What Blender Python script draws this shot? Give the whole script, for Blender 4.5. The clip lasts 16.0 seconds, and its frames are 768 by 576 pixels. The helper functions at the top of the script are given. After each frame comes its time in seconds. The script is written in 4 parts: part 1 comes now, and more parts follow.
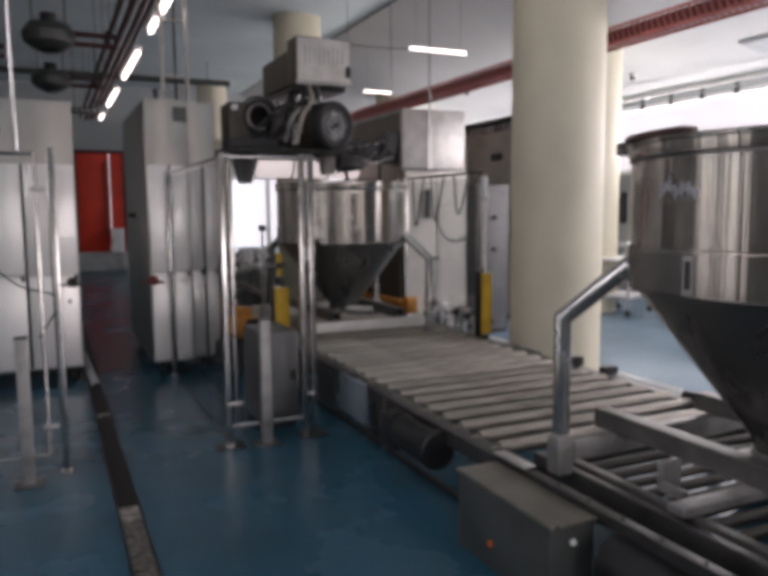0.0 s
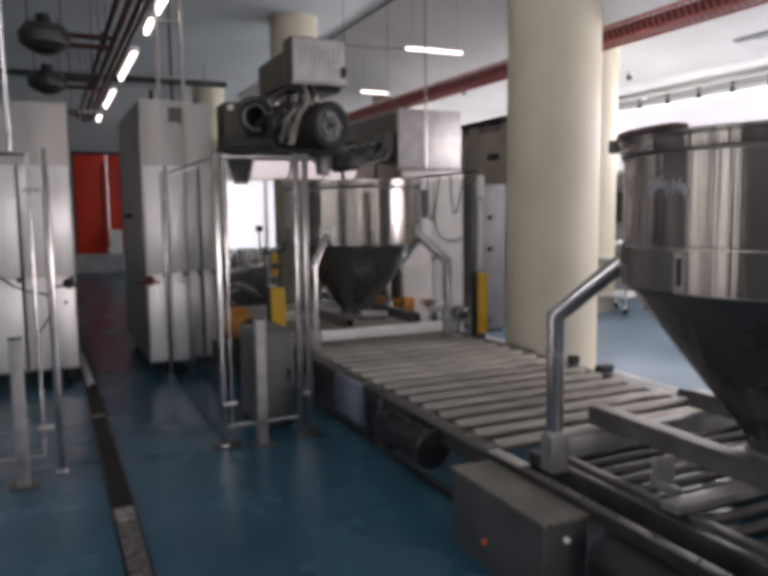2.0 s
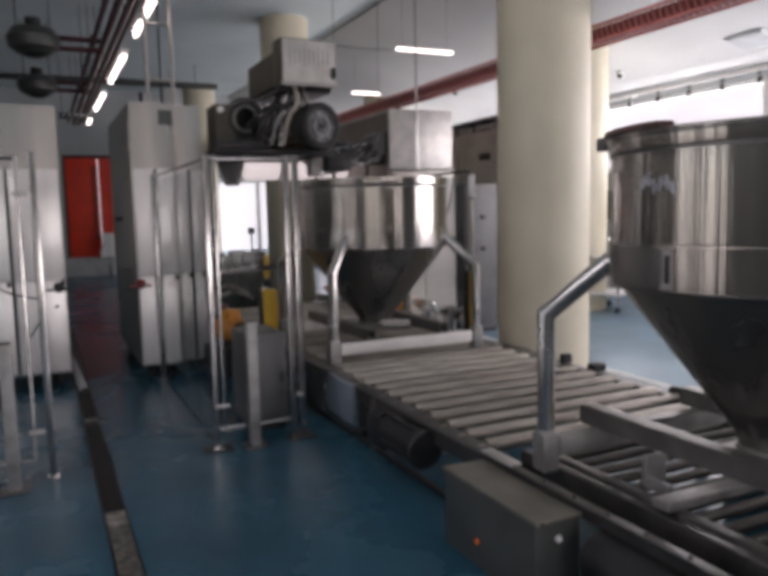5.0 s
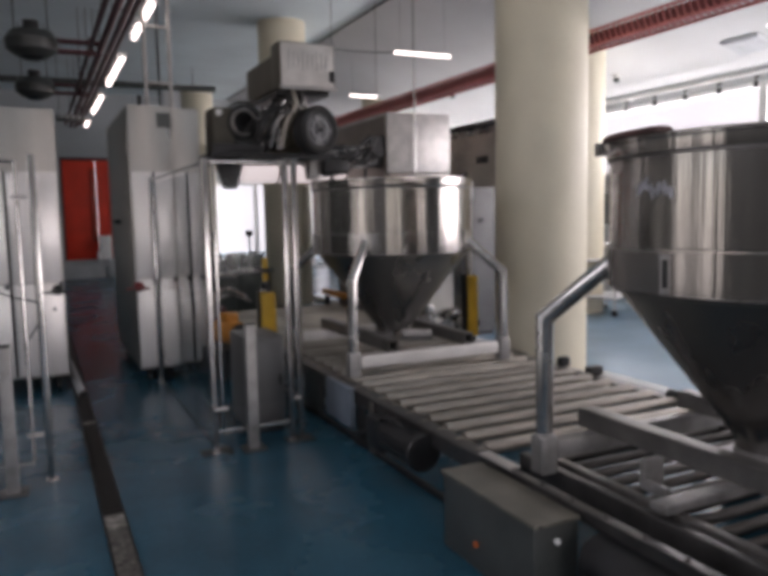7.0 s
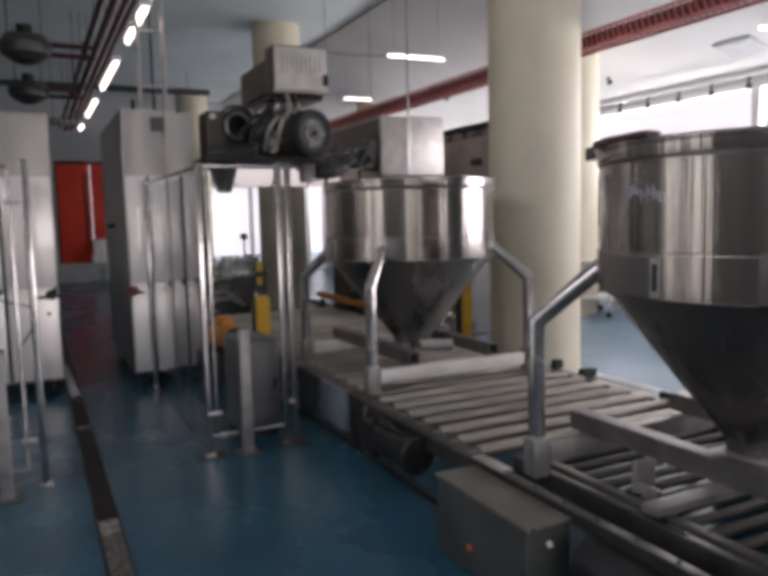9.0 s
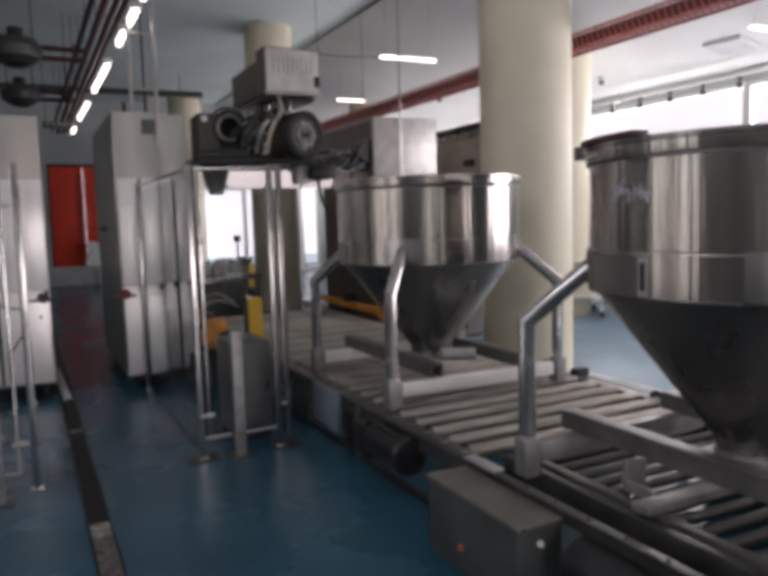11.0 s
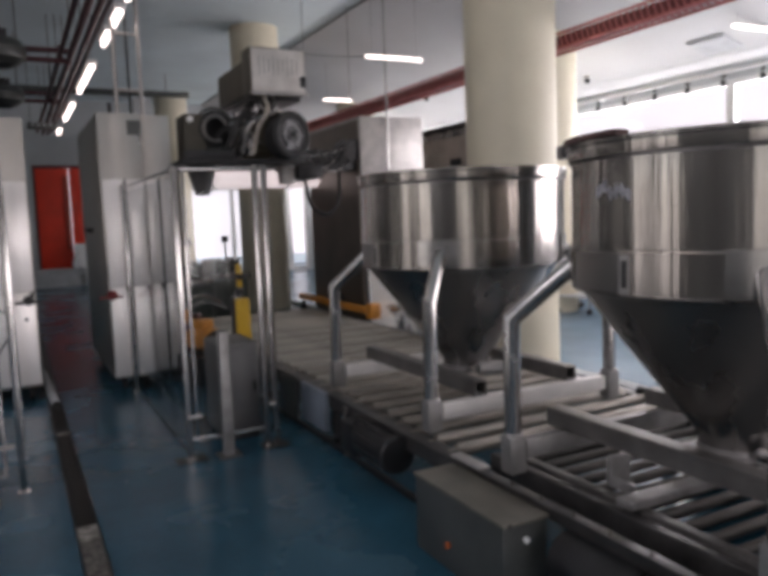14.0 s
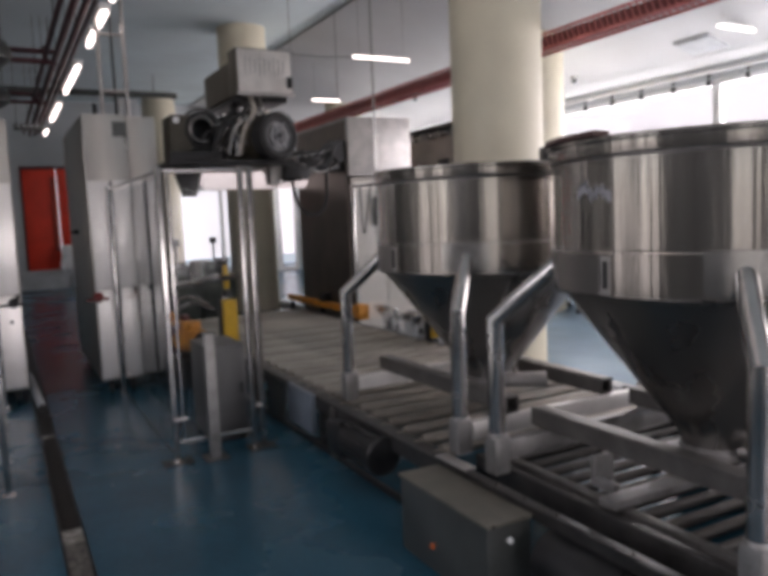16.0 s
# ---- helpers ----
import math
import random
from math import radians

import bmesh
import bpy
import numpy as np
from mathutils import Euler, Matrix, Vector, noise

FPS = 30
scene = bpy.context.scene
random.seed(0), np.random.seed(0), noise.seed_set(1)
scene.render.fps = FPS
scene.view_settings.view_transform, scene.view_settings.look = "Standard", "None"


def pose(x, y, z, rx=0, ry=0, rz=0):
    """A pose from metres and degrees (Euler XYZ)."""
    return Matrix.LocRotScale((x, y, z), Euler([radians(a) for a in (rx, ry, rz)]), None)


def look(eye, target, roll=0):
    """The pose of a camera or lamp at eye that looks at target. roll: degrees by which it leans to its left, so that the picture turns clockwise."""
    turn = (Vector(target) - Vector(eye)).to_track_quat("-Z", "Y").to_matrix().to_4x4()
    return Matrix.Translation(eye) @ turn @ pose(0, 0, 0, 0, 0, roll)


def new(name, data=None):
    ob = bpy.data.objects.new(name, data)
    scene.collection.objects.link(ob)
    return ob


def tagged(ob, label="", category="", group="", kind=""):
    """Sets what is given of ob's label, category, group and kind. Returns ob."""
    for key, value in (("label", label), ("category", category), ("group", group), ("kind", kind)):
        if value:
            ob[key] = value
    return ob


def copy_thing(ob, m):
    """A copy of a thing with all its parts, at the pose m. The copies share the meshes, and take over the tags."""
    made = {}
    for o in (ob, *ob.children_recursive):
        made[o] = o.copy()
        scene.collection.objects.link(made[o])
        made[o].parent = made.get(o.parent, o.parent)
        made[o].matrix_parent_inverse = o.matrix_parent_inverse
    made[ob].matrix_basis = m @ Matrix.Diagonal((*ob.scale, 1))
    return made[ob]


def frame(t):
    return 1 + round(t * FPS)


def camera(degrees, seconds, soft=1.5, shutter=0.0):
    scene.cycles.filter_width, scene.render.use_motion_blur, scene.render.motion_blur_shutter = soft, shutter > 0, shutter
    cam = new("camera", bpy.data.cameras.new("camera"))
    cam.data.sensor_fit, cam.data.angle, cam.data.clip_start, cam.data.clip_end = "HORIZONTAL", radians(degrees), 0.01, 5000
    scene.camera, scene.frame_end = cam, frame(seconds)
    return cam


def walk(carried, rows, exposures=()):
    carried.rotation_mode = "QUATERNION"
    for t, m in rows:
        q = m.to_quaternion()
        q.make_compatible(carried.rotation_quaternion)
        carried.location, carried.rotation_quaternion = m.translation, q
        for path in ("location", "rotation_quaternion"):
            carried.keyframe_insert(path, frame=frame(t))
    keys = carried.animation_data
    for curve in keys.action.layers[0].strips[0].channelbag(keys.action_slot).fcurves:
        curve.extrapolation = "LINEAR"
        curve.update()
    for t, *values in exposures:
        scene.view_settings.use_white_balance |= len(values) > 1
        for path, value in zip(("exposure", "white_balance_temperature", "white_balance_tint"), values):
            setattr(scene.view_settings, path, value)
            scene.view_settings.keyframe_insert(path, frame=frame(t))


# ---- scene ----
cam = camera(55.58, 16.0, soft=5.2)
PATH = [
    (0, (0.000, 0.000, 1.617), (2.486, 5.422, 0.972), -0.44),
    (0.5, (0.001, 0.001, 1.614), (2.494, 5.420, 0.974), -0.45),
    (1, (0.011, -0.003, 1.611), (2.500, 5.419, 0.973), -0.51),
    (1.5, (0.020, -0.008, 1.606), (2.509, 5.414, 0.970), -0.57),
    (2, (0.026, -0.010, 1.606), (2.519, 5.411, 0.968), -0.67),
    (2.5, (0.033, -0.014, 1.606), (2.527, 5.405, 0.962), -0.88),
    (3, (0.041, -0.018, 1.607), (2.538, 5.400, 0.958), -1.07),
    (3.5, (0.044, -0.017, 1.606), (2.552, 5.395, 0.960), -1.13),
    (4, (0.048, -0.012, 1.604), (2.567, 5.395, 0.961), -1.19),
    (6.5, (0.037, -0.018, 1.607), (2.590, 5.376, 0.991), -1.17),
    (7, (0.031, -0.021, 1.611), (2.591, 5.370, 0.998), -1.15),
    (7.5, (0.025, -0.028, 1.613), (2.596, 5.359, 1.004), -1.16),
    (8, (0.031, -0.029, 1.615), (2.607, 5.357, 1.012), -1.21),
    (8.5, (0.035, -0.032, 1.617), (2.618, 5.350, 1.018), -1.25),
    (9, (0.042, -0.038, 1.623), (2.632, 5.341, 1.024), -1.38),
    (11.5, (0.069, -0.049, 1.620), (2.705, 5.309, 1.031), -1.83),
    (12, (0.076, -0.050, 1.621), (2.719, 5.304, 1.028), -1.96),
    (12.5, (0.083, -0.053, 1.619), (2.733, 5.298, 1.028), -2.00),
    (13, (0.079, -0.057, 1.617), (2.744, 5.286, 1.027), -2.05),
    (13.5, (0.075, -0.060, 1.619), (2.759, 5.273, 1.022), -2.10),
    (14, (0.074, -0.068, 1.622), (2.778, 5.255, 1.024), -2.13),
    (14.5, (0.081, -0.067, 1.621), (2.805, 5.246, 1.024), -2.17),
    (15, (0.088, -0.074, 1.624), (2.828, 5.230, 1.025), -2.23),
    (15.5, (0.099, -0.079, 1.624), (2.851, 5.219, 1.024), -2.33),
    (16, (0.103, -0.084, 1.629), (2.873, 5.204, 1.026), -2.35),
]
walk(cam, [(t, look(eye, target, roll)) for t, eye, target, roll in PATH], exposures=[(0, 0.14, 6950, 25), (16, 0.14, 6950, 25)])

# ---- light ----
world = bpy.data.worlds.new("world")
scene.world = world
world.use_nodes = True
_n = world.node_tree.nodes
sky = _n.new("ShaderNodeTexSky")
sky.sky_type, sky.sun_disc = "NISHITA", False
sky.sun_elevation, sky.sun_rotation = radians(42), radians(60)
world.node_tree.links.new(sky.outputs[0], _n["Background"].inputs[0])
_n["Background"].inputs[1].default_value = 0.12

sun = new("sun", bpy.data.lights.new("sun", "SUN"))
sun.data.energy, sun.data.angle, sun.data.color = 1.2, radians(12), (1, 0.96, 0.9)
sun.matrix_world = look((30, 14, 26), (0, 0, 0))


def window_light(name, m, w, h, watts, color=(0.93, 0.97, 1.0)):
    """Sky light that enters through an opening."""
    lamp = new(name, bpy.data.lights.new(name, "AREA"))
    lamp.data.shape, lamp.data.size, lamp.data.size_y = "RECTANGLE", w, h
    lamp.data.energy, lamp.data.color = watts, color
    lamp.matrix_world = m
    return lamp


window_light("window_light_east", look((9.95, 12.2, 2.85), (0, 12.2, 3.0)), 17.4, 1.1, 560)
window_light("window_light_south", look((2.5, -3.6, 1.4), (2.5, 8, 1.4)), 2.6, 1.5, 95)
window_light("window_light_south", look((5.25, -3.6, 1.5), (5.25, 8, 1.5)), 1.8, 1.6, 9)
window_light("window_light_south", look((-1.5, -3.6, 1.5), (-1.5, 8, 1.5)), 2.6, 1.8, 8)
# Added fill from high on the unseen side; no window is known there.
window_light("window_light_west", look((-3.35, 1.5, 3.55), (6, 3.0, 1.0)), 6.8, 1.1, 92)
window_light("window_light_slit", look((-3.3, 2.3, 1.5), (6, 2.3, 1.5)), 1.25, 1.7, 5)
window_light("window_light_slit", look((-3.3, 4.2, 1.5), (6, 4.2, 1.5)), 0.9, 1.7, 4)
window_light("window_light_door", look((9.9, 1.6, 2.32), (0, 4.6, 1.7)), 3.3, 2.2, 225)


# ---- materials ----
def material(name, color, rough=0.5, metal=0.0, vary=0.12, scale=6.0, bump=0.05, fine=120.0, stretch=(1, 1, 1), spec=0.5, island=0.0, glow=0.0, wave=0.0):
    """Base colour with stains at a large and grain at a small scale, uneven gloss and fine relief."""
    m = bpy.data.materials.new(name)
    m.use_nodes = True
    nt = m.node_tree
    nd, lk = nt.nodes, nt.links
    b = nd["Principled BSDF"]
    tc = nd.new("ShaderNodeTexCoord")
    mp = nd.new("ShaderNodeMapping")
    mp.inputs["Scale"].default_value = stretch
    lk.new(tc.outputs["Object"], mp.inputs["Vector"])
    big, small = nd.new("ShaderNodeTexNoise"), nd.new("ShaderNodeTexNoise")
    big.inputs["Scale"].default_value, big.inputs["Detail"].default_value = scale, 5
    small.inputs["Scale"].default_value, small.inputs["Detail"].default_value = fine, 3
    for n in (big, small):
        lk.new(mp.outputs[0], n.inputs["Vector"])
    ramp = nd.new("ShaderNodeValToRGB")
    lo = [max(0, c * (1 - vary * 1.6)) for c in color]
    hi = [min(1, c * (1 + vary)) for c in color]
    ramp.color_ramp.elements[0].position, ramp.color_ramp.elements[1].position = 0.3, 0.72
    ramp.color_ramp.elements[0].color, ramp.color_ramp.elements[1].color = (*lo, 1), (*hi, 1)
    lk.new(big.outputs["Fac"], ramp.inputs["Fac"])
    mix = nd.new("ShaderNodeMixRGB")
    mix.blend_type = "OVERLAY"
    mix.inputs["Fac"].default_value = min(0.6, vary * 1.5)
    lk.new(ramp.outputs[0], mix.inputs["Color1"])
    bw = nd.new("ShaderNodeRGBToBW")
    lk.new(small.outputs["Color"], bw.inputs[0])
    lk.new(bw.outputs[0], mix.inputs["Color2"])
    out = mix.outputs[0]
    if island:
        oi, hs, mr = nd.new("ShaderNodeObjectInfo"), nd.new("ShaderNodeHueSaturation"), nd.new("ShaderNodeMapRange")
        mr.inputs["To Min"].default_value, mr.inputs["To Max"].default_value = 1 - island, 1 + island
        lk.new(oi.outputs["Random"], mr.inputs["Value"])
        lk.new(mr.outputs[0], hs.inputs["Value"])
        lk.new(out, hs.inputs["Color"])
        out = hs.outputs[0]
    lk.new(out, b.inputs["Base Color"])
    rr = nd.new("ShaderNodeMapRange")
    rr.inputs["To Min"].default_value, rr.inputs["To Max"].default_value = max(0.04, rough - 0.1), min(1, rough + 0.12)
    lk.new(big.outputs["Fac"], rr.inputs["Value"])
    lk.new(rr.outputs[0], b.inputs["Roughness"])
    b.inputs["Metallic"].default_value = metal
    b.inputs["Specular IOR Level"].default_value = spec
    if bump:
        bp = nd.new("ShaderNodeBump")
        bp.inputs["Strength"].default_value, bp.inputs["Distance"].default_value = bump, 0.004
        lk.new(small.outputs["Fac"], bp.inputs["Height"])
        lk.new(bp.outputs[0], b.inputs["Normal"])
        if wave:
            bw2 = nd.new("ShaderNodeBump")
            bw2.inputs["Strength"].default_value, bw2.inputs["Distance"].default_value = 1.0, wave
            lk.new(big.outputs["Fac"], bw2.inputs["Height"])
            lk.new(bw2.outputs[0], bp.inputs["Normal"])
    if glow:
        b.inputs["Emission Color"].default_value = (*color, 1)
        b.inputs["Emission Strength"].default_value = glow
    return m


STEEL = material("brushed stainless steel", (0.43, 0.405, 0.38), 0.14, 0.97, 0.16, 2.6, 0.03, 120, (4.2, 4.2, 0.05), wave=0.0075)
STEEL_TUBE = material("polished stainless tube", (0.47, 0.455, 0.44), 0.22, 0.97, 0.1, 5, 0.03, 90)
STEEL_SHEET = material("stainless cabinet sheet", (0.56, 0.53, 0.49), 0.3, 0.93, 0.08, 1.6, 0.03, 60, (2.5, 2.5, 0.4), wave=0.0015)
# Door tone is raised and less metallic to carry a window reflection.
DOOR_STEEL = material("satin steel door, window sheen in tone", (0.88, 0.84, 0.81), 0.3, 0.4, 0.09, 1.8, 0.03, 60, (2.5, 2.5, 0.3), wave=0.002)
# Darker than the tub: shade and floor reflection are put into the cone's colour.
STEEL_DULL = material("dull stainless, dark reflection in tone", (0.33, 0.315, 0.305), 0.27, 0.97, 0.07, 2, 0.02, 70, (2, 2, 0.6))
STEEL_WHITE = material("pale bead-blasted steel", (0.46, 0.44, 0.42), 0.4, 0.6, 0.14, 7, 0.06, 90)
STEEL_FRAME = material("scuffed steel channel", (0.17, 0.16, 0.15), 0.45, 0.65, 0.18, 7, 0.06, 90)
CREAM = material("cream painted door", (0.82, 0.77, 0.71), 0.4, 0, 0.06, 2, 0.04, 60)
MOTOR = material("olive grey motor paint", (0.19, 0.165, 0.12), 0.3, 0.5, 0.2, 7, 0.05, 70)
ROLLER = material("worn zinc roller", (0.42, 0.385, 0.335), 0.33, 0.75, 0.22, 9, 0.08, 80, (0.6, 6, 6), island=0.18)
RAIL = material("dirty steel rail", (0.115, 0.11, 0.106), 0.4, 0.75, 0.22, 5, 0.08, 60)
DARK = material("black painted metal", (0.022, 0.022, 0.023), 0.42, 0.2, 0.3, 8, 0.08, 90)
RUBBER = material("black rubber", (0.02, 0.02, 0.02), 0.7, 0, 0.25, 10, 0.1, 120)
# Dirt, plus the near hopper's shade put into the dark tone.
ROLLER_DARK = material("dirty slim roller, shade in tone", (0.12, 0.113, 0.104), 0.62, 0.3, 0.25, 9, 0.08, 80, (0.6, 6, 6), spec=0.2, island=0.2)
FLOOR = material("blue epoxy floor", (0.019, 0.079, 0.119), 0.25, 0, 0.2, 1.1, 0.03, 45, spec=0.22)
# Unseen west and south walls, kept dark to deepen steel reflections and cut fill.
WALL_DARK = material("unseen wall, dark for reflections", (0.15, 0.155, 0.15), 0.7, 0, 0.1, 1.2, 0.05, 60)
COLUMN = material("cream painted column", (0.63, 0.575, 0.44), 0.55, 0, 0.07, 1.4, 0.05, 70)
WALL = material("pale grey wall paint", (0.46, 0.49, 0.5), 0.7, 0, 0.06, 1.2, 0.05, 60)
CEILING_BAY = material("white painted bay ceiling", (0.55, 0.555, 0.55), 0.75, 0, 0.06, 0.6, 0.05, 40)
CEILING = material("painted concrete ceiling", (0.6, 0.69, 0.71), 0.75, 0, 0.08, 0.7, 0.06, 40)
RED = material("red door paint", (0.8, 0.045, 0.015), 0.45, 0, 0.1, 2, 0.03, 60)
RED_TRAY = material("red painted steel tray", (0.5, 0.15, 0.14), 0.5, 0.1, 0.2, 6, 0.05, 60)
RED_LINER = material("faded red cable bundle", (0.17, 0.035, 0.035), 0.6, 0.0, 0.3, 30, 0.2, 90)
RED_PIPE = material("dark red pipe paint", (0.085, 0.022, 0.026), 0.45, 0.1, 0.2, 6, 0.05, 60)
YELLOW = material("yellow safety paint", (0.62, 0.36, 0.02), 0.45, 0, 0.14, 8, 0.05, 80)
PINKISH = material("faded red strip", (0.42, 0.07, 0.05), 0.9, 0, 0.1, 4, 0.03, 60, spec=0.1)
# Bar tone is lightened to carry the window light that falls on it.
PALE_BAR = material("pale bar, window light in tone", (0.76, 0.735, 0.7), 0.42, 0.3, 0.08, 7, 0.05, 90)
EMBLEM = material("worn pale print", (0.34, 0.34, 0.36), 0.5, 0.2, 0.3, 30, 0.05, 90)
ORANGE = material("orange painted machine", (0.58, 0.23, 0.03), 0.5, 0, 0.2, 8, 0.05, 80)
GREY_BOX = material("grey painted steel box", (0.072, 0.077, 0.073), 0.38, 0.2, 0.16, 4, 0.05, 70)
# Lid tone is lighter than the body to paint in light from above.
LID = material("olive-grey lid, top light in tone", (0.15, 0.14, 0.115), 0.42, 0.1, 0.2, 6, 0.06, 80)
FOOT = material("dull grey steel foot", (0.32, 0.31, 0.3), 0.45, 0.55, 0.2, 9, 0.08, 90)
GRILLE = material("grey cast grille", (0.2, 0.2, 0.205), 0.45, 0.3, 0.15, 9, 0.06, 80)
# Box sides are darkened and the front lightened to paint in the light.
HEAD_BOX = material("olive-grey box, shade in tone", (0.085, 0.078, 0.063), 0.6, 0.0, 0.14, 4, 0.05, 60, spec=0.25)
HEAD_FACE = material("grey box front, light in tone", (0.64, 0.61, 0.575), 0.45, 0.3, 0.12, 5, 0.05, 60)
GREY_LIGHT = material("light grey plastic", (0.5, 0.52, 0.53), 0.5, 0, 0.1, 6, 0.03, 80)
BLUE_GREY = material("blue-grey painted guard", (0.16, 0.19, 0.225), 0.45, 0.1, 0.15, 5, 0.04, 70)
GRATE = material("dirty drain grate", (0.024, 0.021, 0.019), 0.5, 0.5, 0.5, 14, 0.2, 50)
COVER = material("scratched pale plate", (0.3, 0.28, 0.25), 0.45, 0.5, 0.6, 22, 0.3, 60)
MACHINE_GREEN = material("dull green-grey machine paint", (0.1, 0.125, 0.11), 0.5, 0.1, 0.2, 6, 0.05, 70)
WORN = material("worn gritty grate", (0.1, 0.092, 0.082), 0.6, 0.3, 0.9, 38, 0.4, 90)
WHITE = material("white enamel", (0.8, 0.8, 0.79), 0.4, 0, 0.05, 3, 0.03, 80)
KERB = material("light grey kerb", (0.45, 0.47, 0.48), 0.6, 0, 0.12, 4, 0.08, 60)
BROWN = material("grey-brown machine panel", (0.42, 0.375, 0.325), 0.45, 0.4, 0.15, 2, 0.04, 50)
# No lamp: a bright pale duct whose brightness is put in as emission.
DUCT_GLOW = material("pale duct, brightness as glow", (1.0, 0.95, 0.95), 0.4, 0, 0.03, 3, 0, glow=0.6)
# Tower side turned from the windows; its shade is put into the colour.
SIDE_COVER = material("brown-grey side sheet, shade in tone", (0.17, 0.145, 0.125), 0.4, 0.6, 0.18, 2.5, 0.05, 60)
TUBE_LIGHT = material("fluorescent tube", (1.0, 0.95, 0.9), 0.5, 0, 0, 1, 0, glow=4)
LAMP_AMBER = material("amber pilot lamp", (0.4, 0.1, 0.03), 0.3, 0, 0.05, 5, 0, glow=0.08)
SKYGLOW = material("hazy daylight outside", (0.97, 0.94, 0.95), 0.9, 0, 0.02, 0.2, 0, glow=0.66)
HAZE = material("blue distant haze", (0.55, 0.66, 0.72), 0.9, 0, 0.08, 0.4, 0, glow=0.55)
SKYPALE = material("pale overcast daylight", (0.95, 0.97, 1.0), 0.9, 0, 0.02, 0.2, 0, glow=0.72)


def clear(name, tint, rough, alpha, share):
    m = bpy.data.materials.new(name)
    m.use_nodes = True
    nd, lk = m.node_tree.nodes, m.node_tree.links
    nd.remove(nd["Principled BSDF"])
    tr, gl, mx, fr = (nd.new("ShaderNode" + k) for k in ("BsdfTransparent", "BsdfGlossy", "MixShader", "Fresnel"))
    tr.inputs["Color"].default_value = (*tint, 1)
    gl.inputs["Roughness"].default_value = rough
    fr.inputs["IOR"].default_value = alpha
    ml = nd.new("ShaderNodeMath")
    ml.operation = "MULTIPLY"
    ml.inputs[1].default_value = share
    lk.new(fr.outputs[0], ml.inputs[0])
    lk.new(ml.outputs[0], mx.inputs[0])
    lk.new(tr.outputs[0], mx.inputs[1])
    lk.new(gl.outputs[0], mx.inputs[2])
    lk.new(mx.outputs[0], nd["Material Output"].inputs[0])
    return m


CLEAR = clear("clear polycarbonate", (0.95, 0.96, 0.96), 0.1, 1.5, 0.35)
GLASS = clear("window glass", (0.95, 0.97, 0.97), 0.02, 1.45, 0.2)


# ---- mesh helpers ----
def bm_new():
    return bmesh.new()


def box(bm, x0, x1, y0, y1, z0, z1, bev=0.006):
    c = [((x0 + x1) / 2, (y0 + y1) / 2, (z0 + z1) / 2), (abs(x1 - x0), abs(y1 - y0), abs(z1 - z0))]
    g = bmesh.ops.create_cube(bm, size=1, matrix=Matrix.LocRotScale(c[0], None, c[1]))
    if bev:
        e = list({e for v in g["verts"] for e in v.link_edges})
        bmesh.ops.bevel(bm, geom=e, offset=min(bev, min(c[1]) * 0.4), segments=2, affect="EDGES", profile=0.6)
    return bm


def rod(bm, a, b, r, seg=16, r2=None):
    a, b = Vector(a), Vector(b)
    d = b - a
    m = Matrix.Translation((a + b) / 2) @ d.to_track_quat("Z", "Y").to_matrix().to_4x4()
    bmesh.ops.create_cone(bm, cap_ends=True, segments=seg, radius1=r, radius2=r if r2 is None else r2, depth=d.length, matrix=m)
    return bm


def pipe(bm, pts, r, seg=12):
    """A round tube along a row of points, with mitred bends."""
    pts = [Vector(p) for p in pts]
    d0 = (pts[1] - pts[0]).normalized()
    side = d0.orthogonal().normalized()
    top = d0.cross(side)
    ring = [pts[0] + side * math.cos(2 * math.pi * s / seg) * r + top * math.sin(2 * math.pi * s / seg) * r for s in range(seg)]
    rings = [[bm.verts.new(q) for q in ring]]
    for i in range(1, len(pts)):
        p, din = pts[i], (pts[i] - pts[i - 1]).normalized()
        n = (din + (pts[i + 1] - p).normalized()).normalized() if i < len(pts) - 1 else din
        ring = [q + din * ((p - q).dot(n) / din.dot(n)) for q in ring]
        rings.append([bm.verts.new(q) for q in ring])
    for u, v in zip(rings, rings[1:]):
        for s in range(seg):
            bm.faces.new((u[s], u[(s + 1) % seg], v[(s + 1) % seg], v[s]))
    bm.faces.new(rings[0][::-1])
    bm.faces.new(rings[-1])
    return bm


def arc(points, n=6):
    """A smooth curve through the corners of a row of points."""
    p = [Vector(q) for q in points]
    out = [p[0]]
    for a, b, c in zip(p, p[1:], p[2:]):
        s, e = a.lerp(b, 0.55), b.lerp(c, 0.45)
        for i in range(n + 1):
            u = i / n
            out.append(s.lerp(b, u).lerp(b.lerp(e, u), u))
    out.append(p[-1])
    return out


def lathe(bm, prof, seg=64, axis=(0, 0)):
    rings = [[bm.verts.new((axis[0] + r * math.cos(2 * math.pi * s / seg), axis[1] + r * math.sin(2 * math.pi * s / seg), z)) for s in range(seg)] for r, z in prof]
    for u, v in zip(rings, rings[1:]):
        for s in range(seg):
            bm.faces.new((u[s], u[(s + 1) % seg], v[(s + 1) % seg], v[s]))
    return bm


